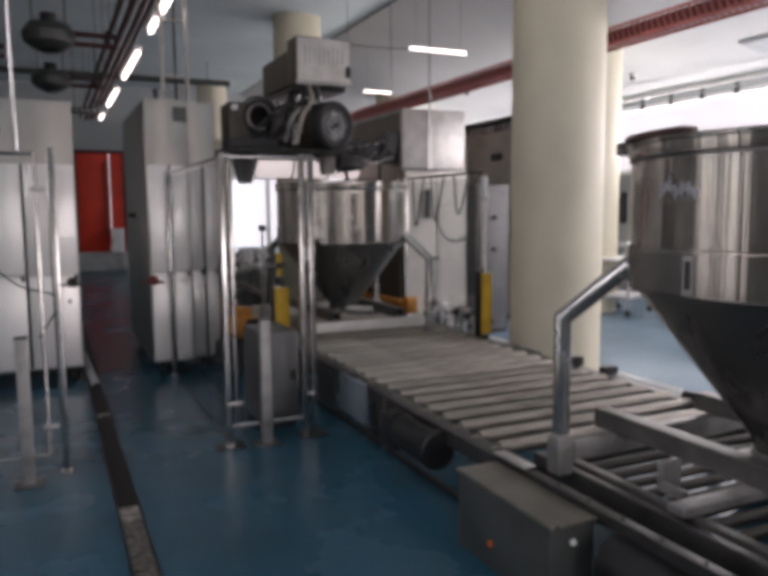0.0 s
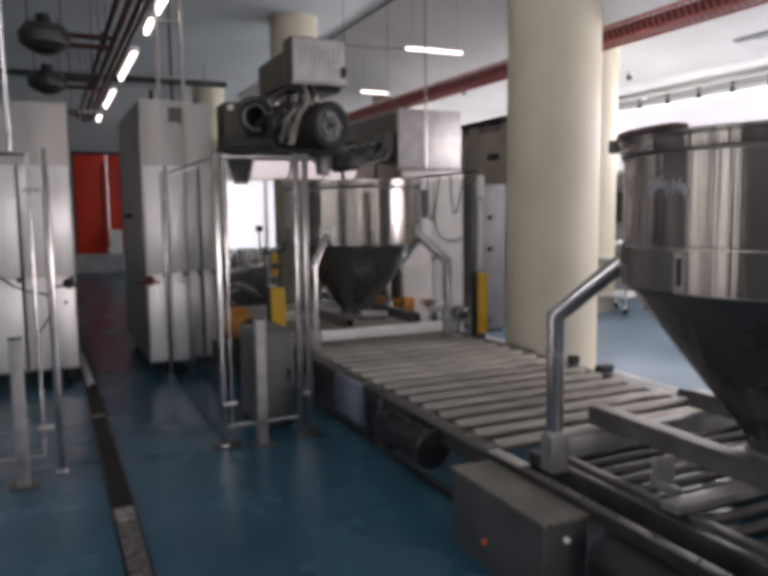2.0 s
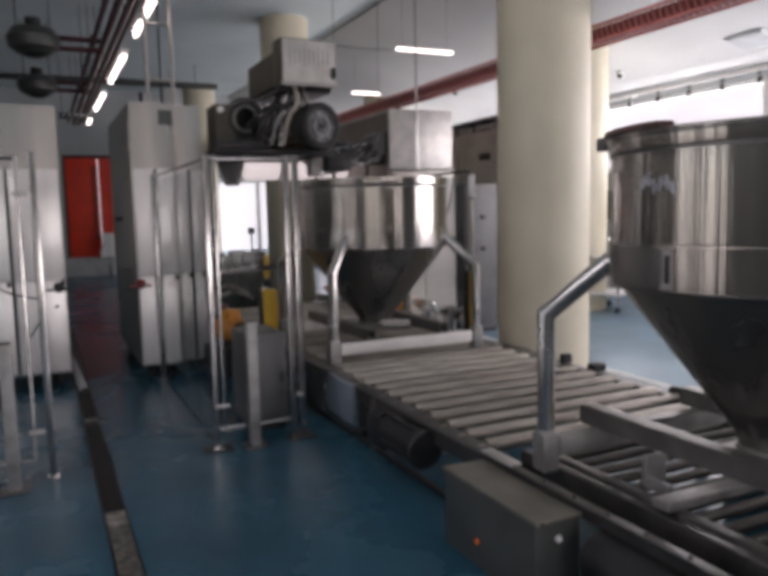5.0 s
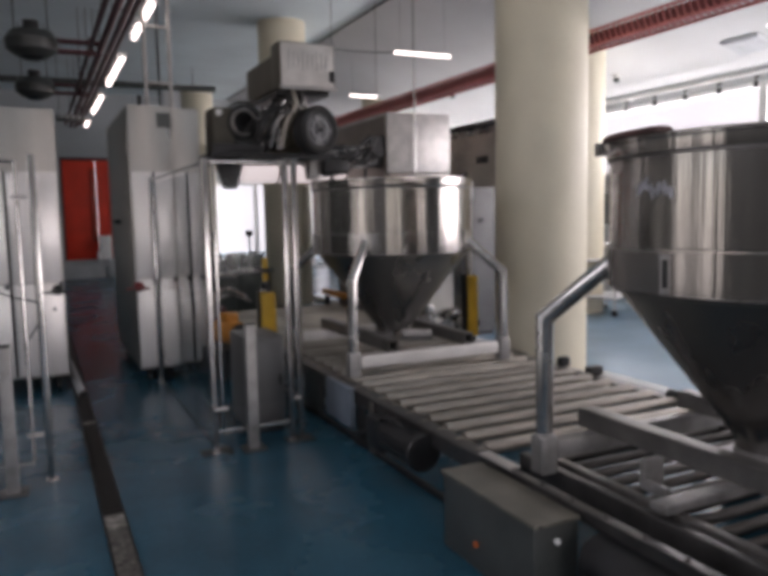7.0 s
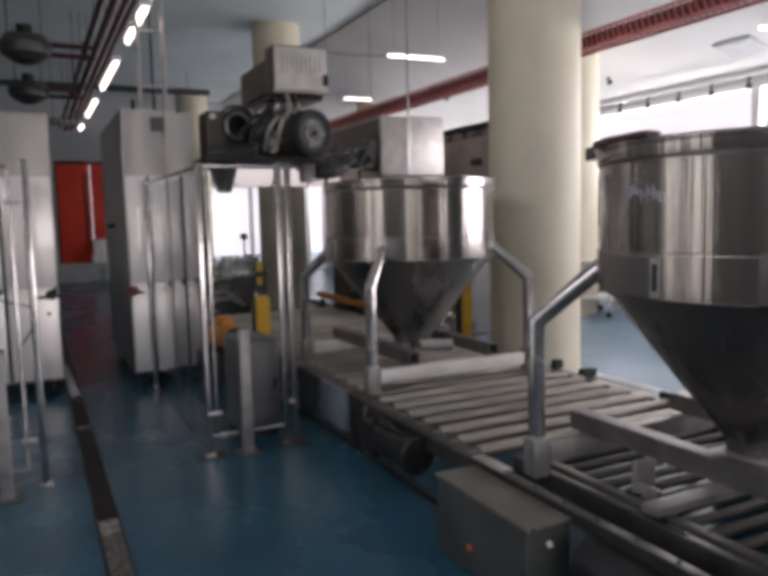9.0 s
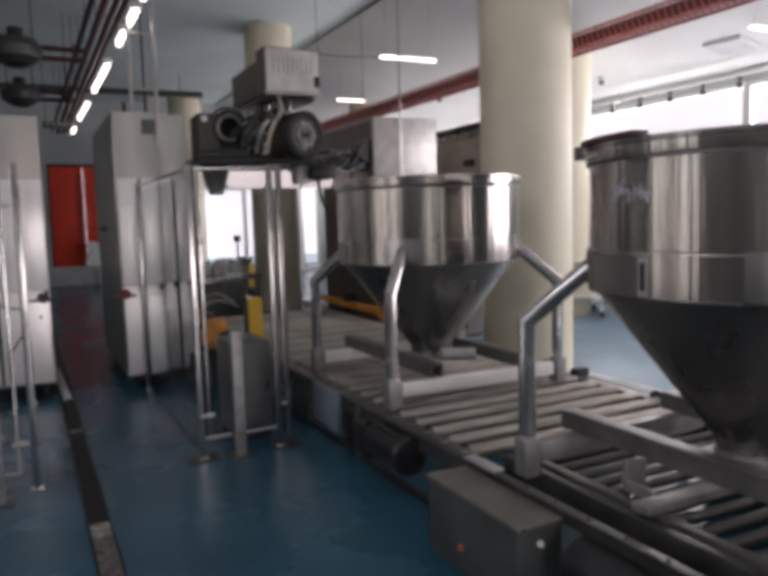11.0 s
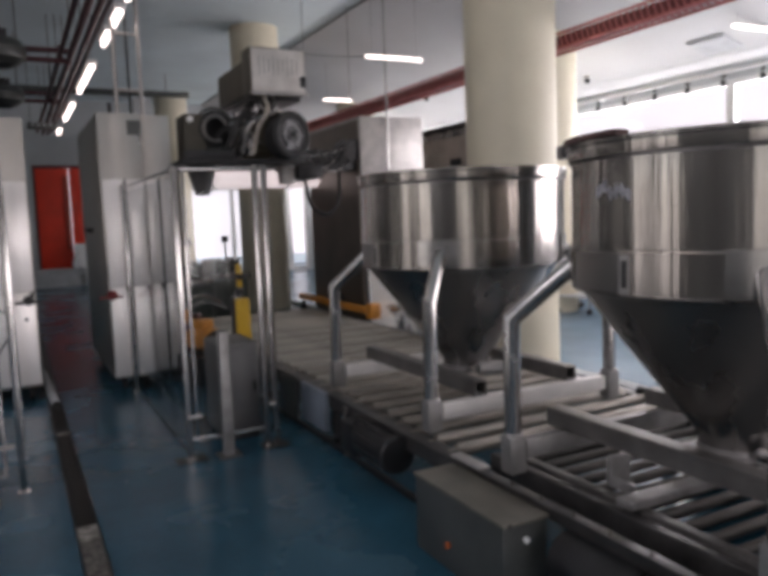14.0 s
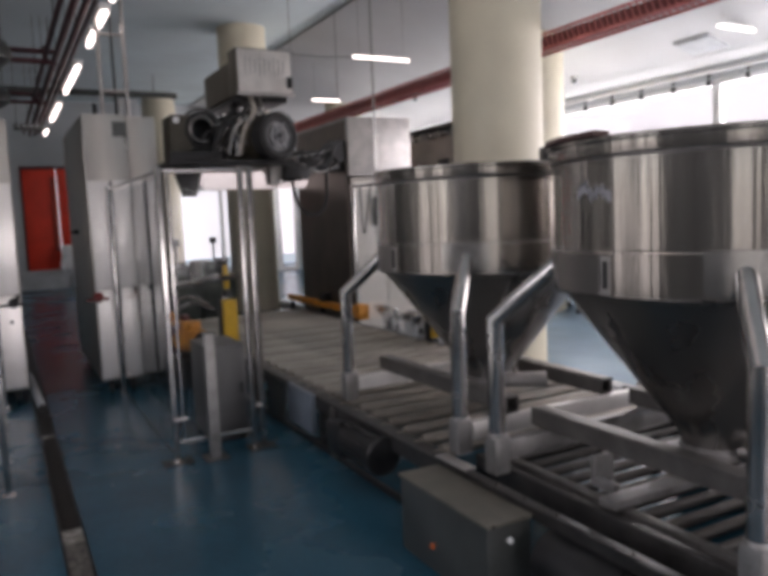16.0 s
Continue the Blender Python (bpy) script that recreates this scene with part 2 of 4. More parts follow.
def part(name, bm, mat, parent=None, label="", smooth=True):
    bmesh.ops.recalc_face_normals(bm, faces=bm.faces[:])
    me = bpy.data.meshes.new(name)
    bm.to_mesh(me)
    bm.free()
    me.materials.append(mat)
    if smooth:
        me.shade_smooth()
        me.set_sharp_from_angle(angle=radians(32))
    ob = new(name, me)
    ob.parent = parent
    return tagged(ob, label) if label else ob


def same_part(ob, name, parent, m):
    """Another part on the mesh of ob."""
    o = new(name, ob.data)
    o.parent = parent
    o.matrix_basis = m
    return o


def thing(name, x, y, z, label, category, group=""):
    e = new(name)
    e.empty_display_size = 0.1
    e.location = (x, y, z)
    return tagged(e, label, category, group)


def setting(name, bm, mat, label):
    return tagged(part(name, bm, mat), label, name.split("_")[0], kind="structure")


def B(*a, bev=0.006):
    return box(bm_new(), *a, bev=bev)


def R(a, b, r, seg=16, r2=None):
    return rod(bm_new(), a, b, r, seg, r2)


# ---- the hall ----
X0, X1, Y0, Y1, ZC = -3.2, 9.8, -3.5, 21.6, 5.0
setting("floor", B(X0 - 0.2, X1 + 0.2, Y0 - 0.2, Y1 + 4, -0.2, 0, bev=0), FLOOR, "glossy dark blue epoxy factory floor")
setting("ceiling", B(X0 - 0.2, 5.3, Y0 - 0.2, Y1 + 0.2, ZC, ZC + 0.25, bev=0), CEILING, "pale painted concrete ceiling slab")
bm = bm_new()
vs = [bm.verts.new((x, y, z)) for y in (Y0 - 0.2, Y1 + 0.2) for x, z in ((5.3, ZC - 0.04), (X1 + 0.2, 3.58), (X1 + 0.2, 3.8), (5.3, ZC + 0.2))]
for q in ((0, 1, 2, 3), (7, 6, 5, 4), (0, 4, 5, 1), (1, 5, 6, 2), (2, 6, 7, 3), (3, 7, 4, 0)):
    bm.faces.new([vs[k] for k in q])
setting("ceiling_bay", bm, CEILING_BAY, "white sloping ceiling of the window bay")


def wall_with_holes(name, axis, at, thick, lo, hi, top, holes, mat, label):
    """A wall along x or y with rectangular openings (from, to, sill, head)."""
    bm = bm_new()
    cuts = sorted({lo, hi, *[v for h in holes for v in h[:2]]})
    for a, b in zip(cuts, cuts[1:]):
        h = [q for q in holes if q[0] <= a and q[1] >= b]
        spans = [(0, h[0][2]), (h[0][3], top)] if h else [(0, top)]
        for z0, z1 in spans:
            if z1 - z0 > 0.001:
                if axis == "x":
                    box(bm, a, b, at, at + thick, z0, z1, bev=0)
                else:
                    box(bm, at, at + thick, a, b, z0, z1, bev=0)
    return setting(name, bm, mat, label)


wall_with_holes("wall_west", "y", X0 - 0.2, 0.2, Y0, Y1, 2.95, [(1.65, 2.95, 0.6, 2.4), (3.7, 4.7, 0.6, 2.4)], WALL_DARK, "unseen side wall kept dark for steel reflections, with slit windows")
# Unseen upper wall, left open for the added west fill.
bm = bm_new()
for y0, y1, z0, z1 in ((Y0, -1.95, 2.95, ZC), (4.95, Y1, 2.95, ZC), (-1.95, 4.95, 4.15, ZC)):
    box(bm, X0 - 0.2, X0, y0, y1, z0, z1, bev=0)
setting("wall_west_upper", bm, WALL_DARK, "unseen upper side wall with an opening made for the fill light")
DOOR = (0.72, 2.02, 0.5, 3.28)
WINN = (4.7, 8.5, 0.0, 2.64)
wall_with_holes("wall_north", "x", Y1, 0.2, X0 - 0.2, X1 + 0.2, ZC, [DOOR, WINN], WALL, "pale grey end wall with a red door and a glazed opening")
wall_with_holes("wall_south", "x", Y0 - 0.2, 0.2, X0 - 0.2, X1 + 0.2, ZC, [(-2.85, -0.15, 0.55, 2.45), (1.15, 3.85, 0.6, 2.2), (4.3, 6.2, 0.65, 2.35)], WALL_DARK, "unseen end wall kept dark for steel reflections, with window openings")
WIN = (2.25, 3.45)
wall_with_holes("wall_east", "y", X1, 0.2, Y0, Y1, ZC, [(-0.1, 3.3, 1.2, WIN[1]), (3.3, Y1 - 0.6, *WIN)], WALL, "pale wall with a long ribbon of windows")


def door_red():
    d = thing("door_1", DOOR[0], Y1, DOOR[2], "bright red closed service door in the end wall", "door")
    d["kind"] = "structure"
    w, h = DOOR[1] - DOOR[0], DOOR[3] - DOOR[2]
    part("leaf", B(0.05, w - 0.42, 0.03, 0.1, 0.0, h - 0.08), RED, d)
    part("side_leaf", B(w - 0.4, w - 0.05, 0.03, 0.1, 0.0, h - 0.08), RED, d)
    bm = bm_new()
    box(bm, 0, 0.05, -0.02, 0.16, 0, h)
    box(bm, w - 0.05, w, -0.02, 0.16, 0, h)
    box(bm, 0, w, -0.02, 0.16, h - 0.08, h)
    part("frame", bm, RED_PIPE, d, "dark red frame")
    part("strip", B(w - 0.56, w - 0.44, -0.02, 0.03, 0.5, h - 0.3), PINKISH, d, "pinkish upright strip")
    setting("step_1", B(DOOR[0] - 0.3, DOOR[1] + 0.3, Y1 - 0.25, Y1, 0, 0.46, bev=0.01), KERB, "pale grey plinth below the red door")


door_red()


def ribbon_window():
    w = thing("window_1", X1 + 0.1, 0, WIN[0], "long white-framed ribbon window full of daylight", "window")
    w["kind"] = "structure"
    ya, yb, h = 3.3, Y1 - 0.6, WIN[1] - WIN[0]
    part("window_frame", B(-0.05, 0.05, ya, yb, h - 0.08, h), WHITE, w)
    part("window_sill", B(-0.22, 0.06, ya, yb, -0.03, 0.05), WHITE, w)
    cuts = [ya, 3.87, 7.47, 11.07, 14.67, 18.27, yb]
    first = None
    for y in cuts:
        if first is None:
            first = part("mullion", B(-0.05, 0.05, -0.07, 0.07, 0.05, h - 0.08), WHITE, w)
            first.location = (0, y, 0)
        else:
            same_part(first, "mullion", w, Matrix.Translation((0, y, 0)))
    for a, b in zip(cuts, cuts[1:]):
        part("pane", B(-0.004, 0.004, a + 0.07, b - 0.07, 0.05, h - 0.08, bev=0), GLASS, w).visible_shadow = False


ribbon_window()


def glazed_opening():
    w = thing("window_2", WINN[0], Y1 + 0.1, 0, "white-framed glazed opening full of daylight", "window")
    w["kind"] = "structure"
    wd, h = WINN[1] - WINN[0], WINN[3]
    part("window_frame", B(0, wd, -0.05, 0.05, h - 0.12, h), WHITE, w)
    part("window_frame", B(0, wd, -0.05, 0.05, 0.0, 0.1), WHITE, w)
    for x, r in ((0.05, 0.05), (1.4, 0.06), (2.74, 0.09), (2.98, 0.13), (3.2, 0.06), (wd - 0.05, 0.05)):
        part("mullion", B(x - r, x + r, -0.05, 0.05, 0.1, h - 0.12), WHITE, w)


glazed_opening()


# Windows behind the camera; bars are added to band the steel's reflections.
def plain_window(name, x0, x1, z0, z1, bars):
    w = thing(name, x0, Y0 - 0.06, z0, "unseen window, its upright bars added to band the reflections", "window")
    w["kind"] = "structure"
    part("window_frame", B(0, x1 - x0, -0.02, 0.04, z1 - z0 - 0.06, z1 - z0), GREY_LIGHT, w)
    part("window_sill", B(0, x1 - x0, -0.02, 0.1, 0, 0.05), GREY_LIGHT, w)
    for x, r in bars:
        part("mullion", B(x - r, x + r, -0.02, 0.04, 0.05, z1 - z0 - 0.06), GREY_LIGHT, w)


plain_window("window_3", -2.85, -0.15, 0.55, 2.45, ((0.7, 0.05), (1.35, 0.09), (2.0, 0.05)))
plain_window("window_4", 1.15, 3.85, 0.6, 2.2, ((0.5, 0.035), (2.15, 0.05)))
plain_window("window_5", 4.3, 6.2, 0.65, 2.35, ((0.6, 0.07), (1.3, 0.07)))
tagged(part("backdrop_east", B(13.5, 13.6, -12, 34, -2, 9, bev=0), SKYGLOW), "bright hazy daylight outside the windows", "backdrop", kind="structure")
tagged(part("backdrop_north", B(0, 12, 25.3, 25.4, 0.37, 6, bev=0), SKYPALE), "bright hazy daylight beyond the opening", "backdrop", kind="structure")
tagged(part("backdrop_haze", B(0, 12, 25.25, 25.35, -0.2, 0.37, bev=0), HAZE), "pale blue distance beyond the opening", "backdrop", kind="structure")


def column(x, y):
    bm = lathe(bm_new(), [(0.42, 0), (0.42, ZC + 0.05)], 72)
    c = part("column", bm, COLUMN)
    c.location = (x, y, 0)
    tagged(c, "round cream-painted concrete column", "column", "columns of the hall", "structure")


for x, y in ((4.33, 5.56), (4.2, 12.8), (4.12, 20.0), (7.75, 9.1), (7.75, 16.3)):
    column(x, y)

# kerb along the paler bay beyond the conveyor
setting("kerb", B(4.72, 4.86, -3.5, 14, 0, 0.07, bev=0.012), KERB, "low pale kerb between the two floor bays")
# Paler base colour paints in the window light on this floor.
setting("floor_bay", B(4.86, X1, -3.5, 14, -0.1, 0.012, bev=0), material("blue epoxy floor, window sheen in tone", (0.2, 0.31, 0.4), 0.2, 0, 0.1, 1, 0.03, 45), "blue epoxy floor by the windows, paled for their sheen")


# ---- floor drain ----
def drain():
    d = setting("drain", B(0.268, 0.37, -1.0, 13.0, -0.05, 0.003, bev=0), GRATE, "dirty steel slot drain in the floor")
    first = None
    for i in range(110):
        y = 1.2 + i * 0.06
        if first is None:
            first = part("slat", B(-0.046, 0.046, -0.016, 0.016, 0, 0.008, bev=0.002), GRATE, d)
            first.location = (0.32, y, 0.003)
        else:
            same_part(first, "slat", d, Matrix.Translation((0.32, y, 0.003)))
    part("worn_grate", B(0.27, 0.368, 1.3, 3.855, 0.0115, 0.0135, bev=0), WORN, d, "worn gritty grate with pale specks")
    for y0, y1 in ((3.86, 4.06), (6.04, 6.1)):
        part("cover_plate", B(0.269, 0.369, y0, y1, 0.004, 0.014, bev=0.003), COVER, d, "pale scratched cover plate")
    part("edge", B(0.259, 0.267, -1.0, 13.0, 0, 0.008, bev=0.002), GRATE, d)
    part("edge", B(0.371, 0.379, -1.0, 13.0, 0, 0.008, bev=0.002), GRATE, d)


drain()

# ---- conveyor ----
CX0, CX1 = 2.01, 3.67
ROLL_Z = 0.42


def conveyor():
    c = thing("roller_conveyor", 0, 0, 0, "long low steel roller conveyor with worn rollers", "conveyor")
    for x, s in ((CX0, -1), (CX1, 1)):
        bm = B(x - 0.03, x + 0.03, 2.95, 9.2, 0.285, 0.375, bev=0.008)
        box(bm, x - 0.05, x + 0.05, 2.95, 9.2, 0.375, 0.392, bev=0.003)
        part("side_rail", bm, RAIL, c)
        # The far rail's deep skirt is added to block low window light.
        bm = B(x - 0.035, x + 0.03, -1.2, 2.94, 0.335 if s < 0 else 0.03, 0.385, bev=0.008)
        box(bm, x - 0.05 if s < 0 else x, x if s < 0 else x + 0.05, -1.2, 2.94, 0.385, 0.4, bev=0.003)
        part("side_rail", bm, RAIL, c)
        xi = x - s * 0.2
        part("chain_guide", B(xi - 0.06, xi - 0.012, -1.2, 2.9, 0.3, 0.405, bev=0.005), RAIL, c, "dark dirty guide rail")
        part("chain_guide", B(xi + 0.012, xi + 0.06, -1.2, 2.9, 0.3, 0.415, bev=0.005), STEEL_FRAME, c, "scuffed steel guide rail")
        part("chain_bed", B(xi - 0.011, xi + 0.011, -1.2, 2.9, 0.3, 0.37, bev=0), DARK, c)
        for k in range(36):
            ln = part("chain_link", B(-0.009, 0.009, -0.022, 0.022, 0, 0.02, bev=0.004), RAIL, c) if k == 0 else same_part(ln, "chain_link", c, Matrix.Translation((xi, 0, 0)))
            ln.location = (xi, 0.85 + k * 0.056, 0.371)
        for k in range(12):
            bt = part("bolt", rod(rod(bm_new(), (0, 0, 0), (0, 0, 0.008), 0.011, 6), (0, 0, 0.008), (0, 0, 0.016), 0.006, 8), STEEL_FRAME, c) if k == 0 else same_part(bt, "bolt", c, Matrix.Translation((0, 0, 0)))
            bt.location = (x + s * 0.025, 0.3 + k * 0.2, 0.4)
        if s < 0:
            part("lip", B(x - 0.05, x + 0.02, 2.72, 2.98, 0.401, 0.411, bev=0.003), STEEL_WHITE, c, "bright worn edge plate")
    roller = None
    for i in range(31):
        y = 3.08 + i * 0.197
        if roller is None:
            bm = R((CX0 + 0.05, 0, 0), (CX1 - 0.05, 0, 0), 0.037, 20)
            rod(bm, (CX0, 0, 0), (CX1, 0, 0), 0.015, 8)
            roller = part("roller", bm, ROLLER, c)
            roller.location = (0, y, ROLL_Z - 0.037)
        else:
            same_part(roller, "roller", c, Matrix.Translation((0, y, ROLL_Z - 0.037)))
    slim = None
    for i in range(33):
        y = -1.0 + i * 0.118
        if slim is None:
            bm = R((CX0 + 0.27, 0, 0), (CX1 - 0.27, 0, 0), 0.024, 14)
            rod(bm, (CX0 + 0.2, 0, 0), (CX1 - 0.2, 0, 0), 0.012, 8)
            slim = part("roller", bm, ROLLER_DARK, c)
            slim.location = (0, y, 0.375)
        else:
            same_part(slim, "roller", c, Matrix.Translation((0, y, 0.375)))
    leg = None
    for y in (-0.8, 0.9, 3.1, 4.6, 6.2, 7.6, 9.0):
        for x in (CX0 + 0.02, CX1 - 0.02):
            if leg is None:
                bm = B(-0.025, 0.025, -0.03, 0.03, 0.012, 0.29)
                box(bm, -0.05, 0.05, -0.06, 0.06, 0, 0.014, bev=0.003)
                leg = part("leg", bm, RAIL, c)
                leg.location = (x, y, 0)
            else:
                same_part(leg, "leg", c, Matrix.Translation((x, y, 0)))
    for y in (4.05, 6.0):
        part("cross_beam", B(CX0, CX1, y, y + 0.06, 0.2, 0.268), RAIL, c)
    part("side_panel", B(1.93, 1.972, 4.57, 5.04, 0.12, 0.4, bev=0.008), BLUE_GREY, c, "blue-grey side panel")
    part("side_panel", B(1.955, 1.978, 5.2, 5.6, 0.06, 0.36, bev=0.008), GREY_BOX, c, "dark grey side panel")
    m = part("motor", R((1.93, 3.5, 0.26), (1.93, 3.92, 0.26), 0.1, 28), DARK, c, "black drive motor under the rail")
    for k in range(9):
        a = radians(20 + k * 40)
        part("fin", B(-0.004, 0.004, 3.56, 3.86, 0.095, 0.112, bev=0), DARK, m).matrix_basis = Matrix.Translation((1.93, 0, 0.26)) @ Matrix.Rotation(a, 4, "Y")
    part("end_ring", lathe(bm_new(), [(0.05, -0.012), (0.1, -0.012), (0.112, 0.0), (0.112, 0.05), (0.1, 0.055)], 32), DARK, m).matrix_basis = Matrix.Translation((1.93, 3.5, 0.26)) @ Matrix.Rotation(radians(-90), 4, "X")
    part("gearbox", B(1.86, 1.99, 3.925, 4.16, 0.13, 0.34, bev=0.03), DARK, c)
    part("cable", pipe(bm_new(), arc([(1.9, 3.7, 0.36), (1.86, 3.85, 0.41), (1.9, 4.05, 0.3), (1.93, 4.4, 0.12), (1.95, 4.8, 0.06)]), 0.011, 8), RUBBER, c, "black motor cable")
    part("bracket", B(1.95, 1.975, 4.25, 4.3, 0.03, 0.37, bev=0.004), STEEL_FRAME, c, "grey upright bracket")
    part("motor", R((1.98, 1.72, 0.22), (1.98, 2.12, 0.22), 0.12, 28), DARK, c, "black drive motor under the rail")
    part("gearbox", B(1.9, 2.06, 1.5, 1.72, 0.08, 0.33, bev=0.02), DARK, c)
    part("floor_channel", B(1.985, 2.02, 2.9, 8.0, 0, 0.03, bev=0.004), DARK, c, "black channel along the floor")
    # stop bracket beside the parked hopper
    bm = B(2.3, 2.42, 2.22, 2.245, 0.415, 0.55, bev=0.01)
    box(bm, 2.3, 2.33, 2.1, 2.24, 0.415, 0.46, bev=0.006)
    part("stop_plate", bm, FOOT, c, "pale steel stop plate")
    part("stop_arm", B(2.17, 2.75, 1.97, 2.06, 0.418, 0.455, bev=0.006), FOOT, c, "pale steel cross arm")
    bm = R((CX1 - 0.02, 3.05, 0.42), (CX1 - 0.02, 3.35, 0.42), 0.03, 12)
    part("end_roller", bm, RUBBER, c)
    bm = B(3.62, 3.74, 4.05, 4.12, 0.4, 0.46, bev=0.01)
    part("guide_block", bm, RUBBER, c, "black guide block on the rail")
    part("guide_block", B(3.64, 3.72, 4.4, 4.46, 0.4, 0.47, bev=0.01), RUBBER, c, "black guide block on the rail")
    return c


conveyor()


# ---- hoppers ----
TUB_R = 0.655


def curved_plate(bm, r0, r1, a0, a1, z0, z1, n=8):
    """A plate that follows a tub's wall between two angles."""
    rows = []
    for i in range(n + 1):
        a = radians(a0 + (a1 - a0) * i / n)
        rows.append([bm.verts.new((r * math.cos(a), r * math.sin(a), z)) for r, z in ((r0, z0), (r1, z0), (r1, z1), (r0, z1))])
    for u, v in zip(rows, rows[1:]):
        for k in range(4):
            bm.faces.new((u[k], u[(k + 1) % 4], v[(k + 1) % 4], v[k]))
    bm.faces.new(rows[0])
    bm.faces.new(rows[-1][::-1])
    return bm


def hopper():
    h = thing("hopper", 2.73, 6.0, ROLL_Z, "round stainless steel hopper on a four-legged trolley frame", "hopper", "hoppers on the conveyor")
    z0 = -ROLL_Z
    zc, zt, r = 1.295 + z0, 1.87 + z0, TUB_R
    prof = [(r, zc), (r, 1.455 + z0), (r - 0.0025, 1.458 + z0), (r - 0.0025, 1.464 + z0), (r, 1.467 + z0), (r, zt - 0.055), (r - 0.012, zt - 0.05), (r - 0.012, zc)]
    part("tub", lathe(bm_new(), prof, 96), STEEL, h)
    bm = lathe(bm_new(), [(r - 0.013, zt - 0.06), (r + 0.012, zt - 0.06), (r + 0.014, zt - 0.05), (r + 0.014, zt - 0.014), (r + 0.022, zt - 0.01), (r + 0.022, zt + 0.004), (r + 0.012, zt + 0.008), (r - 0.013, zt + 0.006)], 96)
    part("rim", bm, STEEL, h)
    part("rim_seam", lathe(bm_new(), [(r - 0.002, zt - 0.061), (r + 0.009, zt - 0.0605), (r + 0.009, zt - 0.072), (r - 0.002, zt - 0.073)], 96), RAIL, h, "dark seam below the rim")
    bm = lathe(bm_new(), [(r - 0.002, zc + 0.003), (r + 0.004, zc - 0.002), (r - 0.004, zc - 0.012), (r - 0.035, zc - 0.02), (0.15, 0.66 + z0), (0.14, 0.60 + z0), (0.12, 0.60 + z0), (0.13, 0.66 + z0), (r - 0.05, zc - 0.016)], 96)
    part("cone", bm, STEEL_DULL, h, "dull steel cone, dark reflection in its tone")
    a = 0.655
    for sx in (-1, 1):
        for sy in (-1, 1):
            k = 0.452
            bm = pipe(bm_new(), [(sx * a, sy * a, 0.59 + z0), (sx * a, sy * a, 1.13 + z0), (sx * k, sy * k, 1.385 + z0)], 0.039, 20)
            leg = part("leg", bm, STEEL_TUBE, h)
            bm = B(sx * a - 0.043, sx * a + 0.043, sy * a - 0.042, sy * a + 0.042, 0.0, 0.172, bev=0.007)
            part("foot", bm, FOOT, leg)
            part("weld_collar", lathe(bm_new(), [(0.039, 0), (0.048, 0.004), (0.043, 0.016), (0.039, 0.018)], 24, (sx * a, sy * a)), FOOT, leg).location = (0, 0, 0.17)
            b = math.degrees(math.atan2(sy, sx))
            part("pad", curved_plate(bm_new(), r - 0.002, r + 0.01, b - 11, b + 11, zc + 0.02, zc + 0.17), STEEL_TUBE, leg)
    for sy in (-1, 1):
        part("cross_bar", B(-a + 0.055, a - 0.055, sy * a - 0.03, sy * a + 0.03, 0.06, 0.15), PALE_BAR, h)
    for sx in (-1, 1):
        x = sx * 0.33
        bm = bm_new()
        box(bm, x - 0.042, x + 0.042, -0.66, 0.76, 0.23, 0.24, bev=0.002)
        box(bm, x - 0.042, x + 0.042, -0.66, 0.76, 0.152, 0.162, bev=0.002)
        for e in (-0.037, 0.037):
            box(bm, x + e - 0.005, x + e + 0.005, -0.66, 0.76, 0.162, 0.23, bev=0)
        part("fork_channel", bm, STEEL_FRAME, h, "open-ended square steel tube")
    # slide valve under the cone
    bm = R((0, 0, 0.155), (0, 0, 0.2), 0.15, 32)
    box(bm, -0.2, 0.2, -0.15, 0.15, 0.165, 0.182, bev=0.004)
    v = part("valve", bm, FOOT, h, "slide valve below the cone")
    part("actuator", R((-0.02, -0.17, 0.19), (0.2, -0.3, 0.19), 0.045, 20), STEEL_WHITE, v, "pale actuator cylinder")
    part("knob", R((-0.06, -0.16, 0.2), (-0.06, -0.22, 0.2), 0.028, 16), STEEL_TUBE, v)
    part("knob", R((0.05, -0.2, 0.225), (0.05, -0.2, 0.27), 0.02, 16), STEEL_TUBE, v)
    # sight slot
    bm = curved_plate(bm_new(), r - 0.001, r + 0.012, -178.6, -175.0, zc + 0.005, zc + 0.15)
    f = part("slot_frame", bm, STEEL_WHITE, h, "bright slot frame")
    part("slot", curved_plate(bm_new(), r + 0.004, r + 0.015, -177.4, -175.5, zc + 0.03, zc + 0.13), RUBBER, f, "black slot")
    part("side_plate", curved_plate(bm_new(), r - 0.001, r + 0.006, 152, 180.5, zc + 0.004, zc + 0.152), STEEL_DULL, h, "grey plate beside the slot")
    return h


hopA = hopper()
hopB = copy_thing(hopA, pose(2.715, 1.93, ROLL_Z))
# The near hopper's bars get a darker steel, shading them by colour.
for q in hopB.children:
    if q.name.startswith("cross_bar"):
        q.data = q.data.copy()
        q.data.materials[0] = FOOT
bm = bm_new()
cols = []
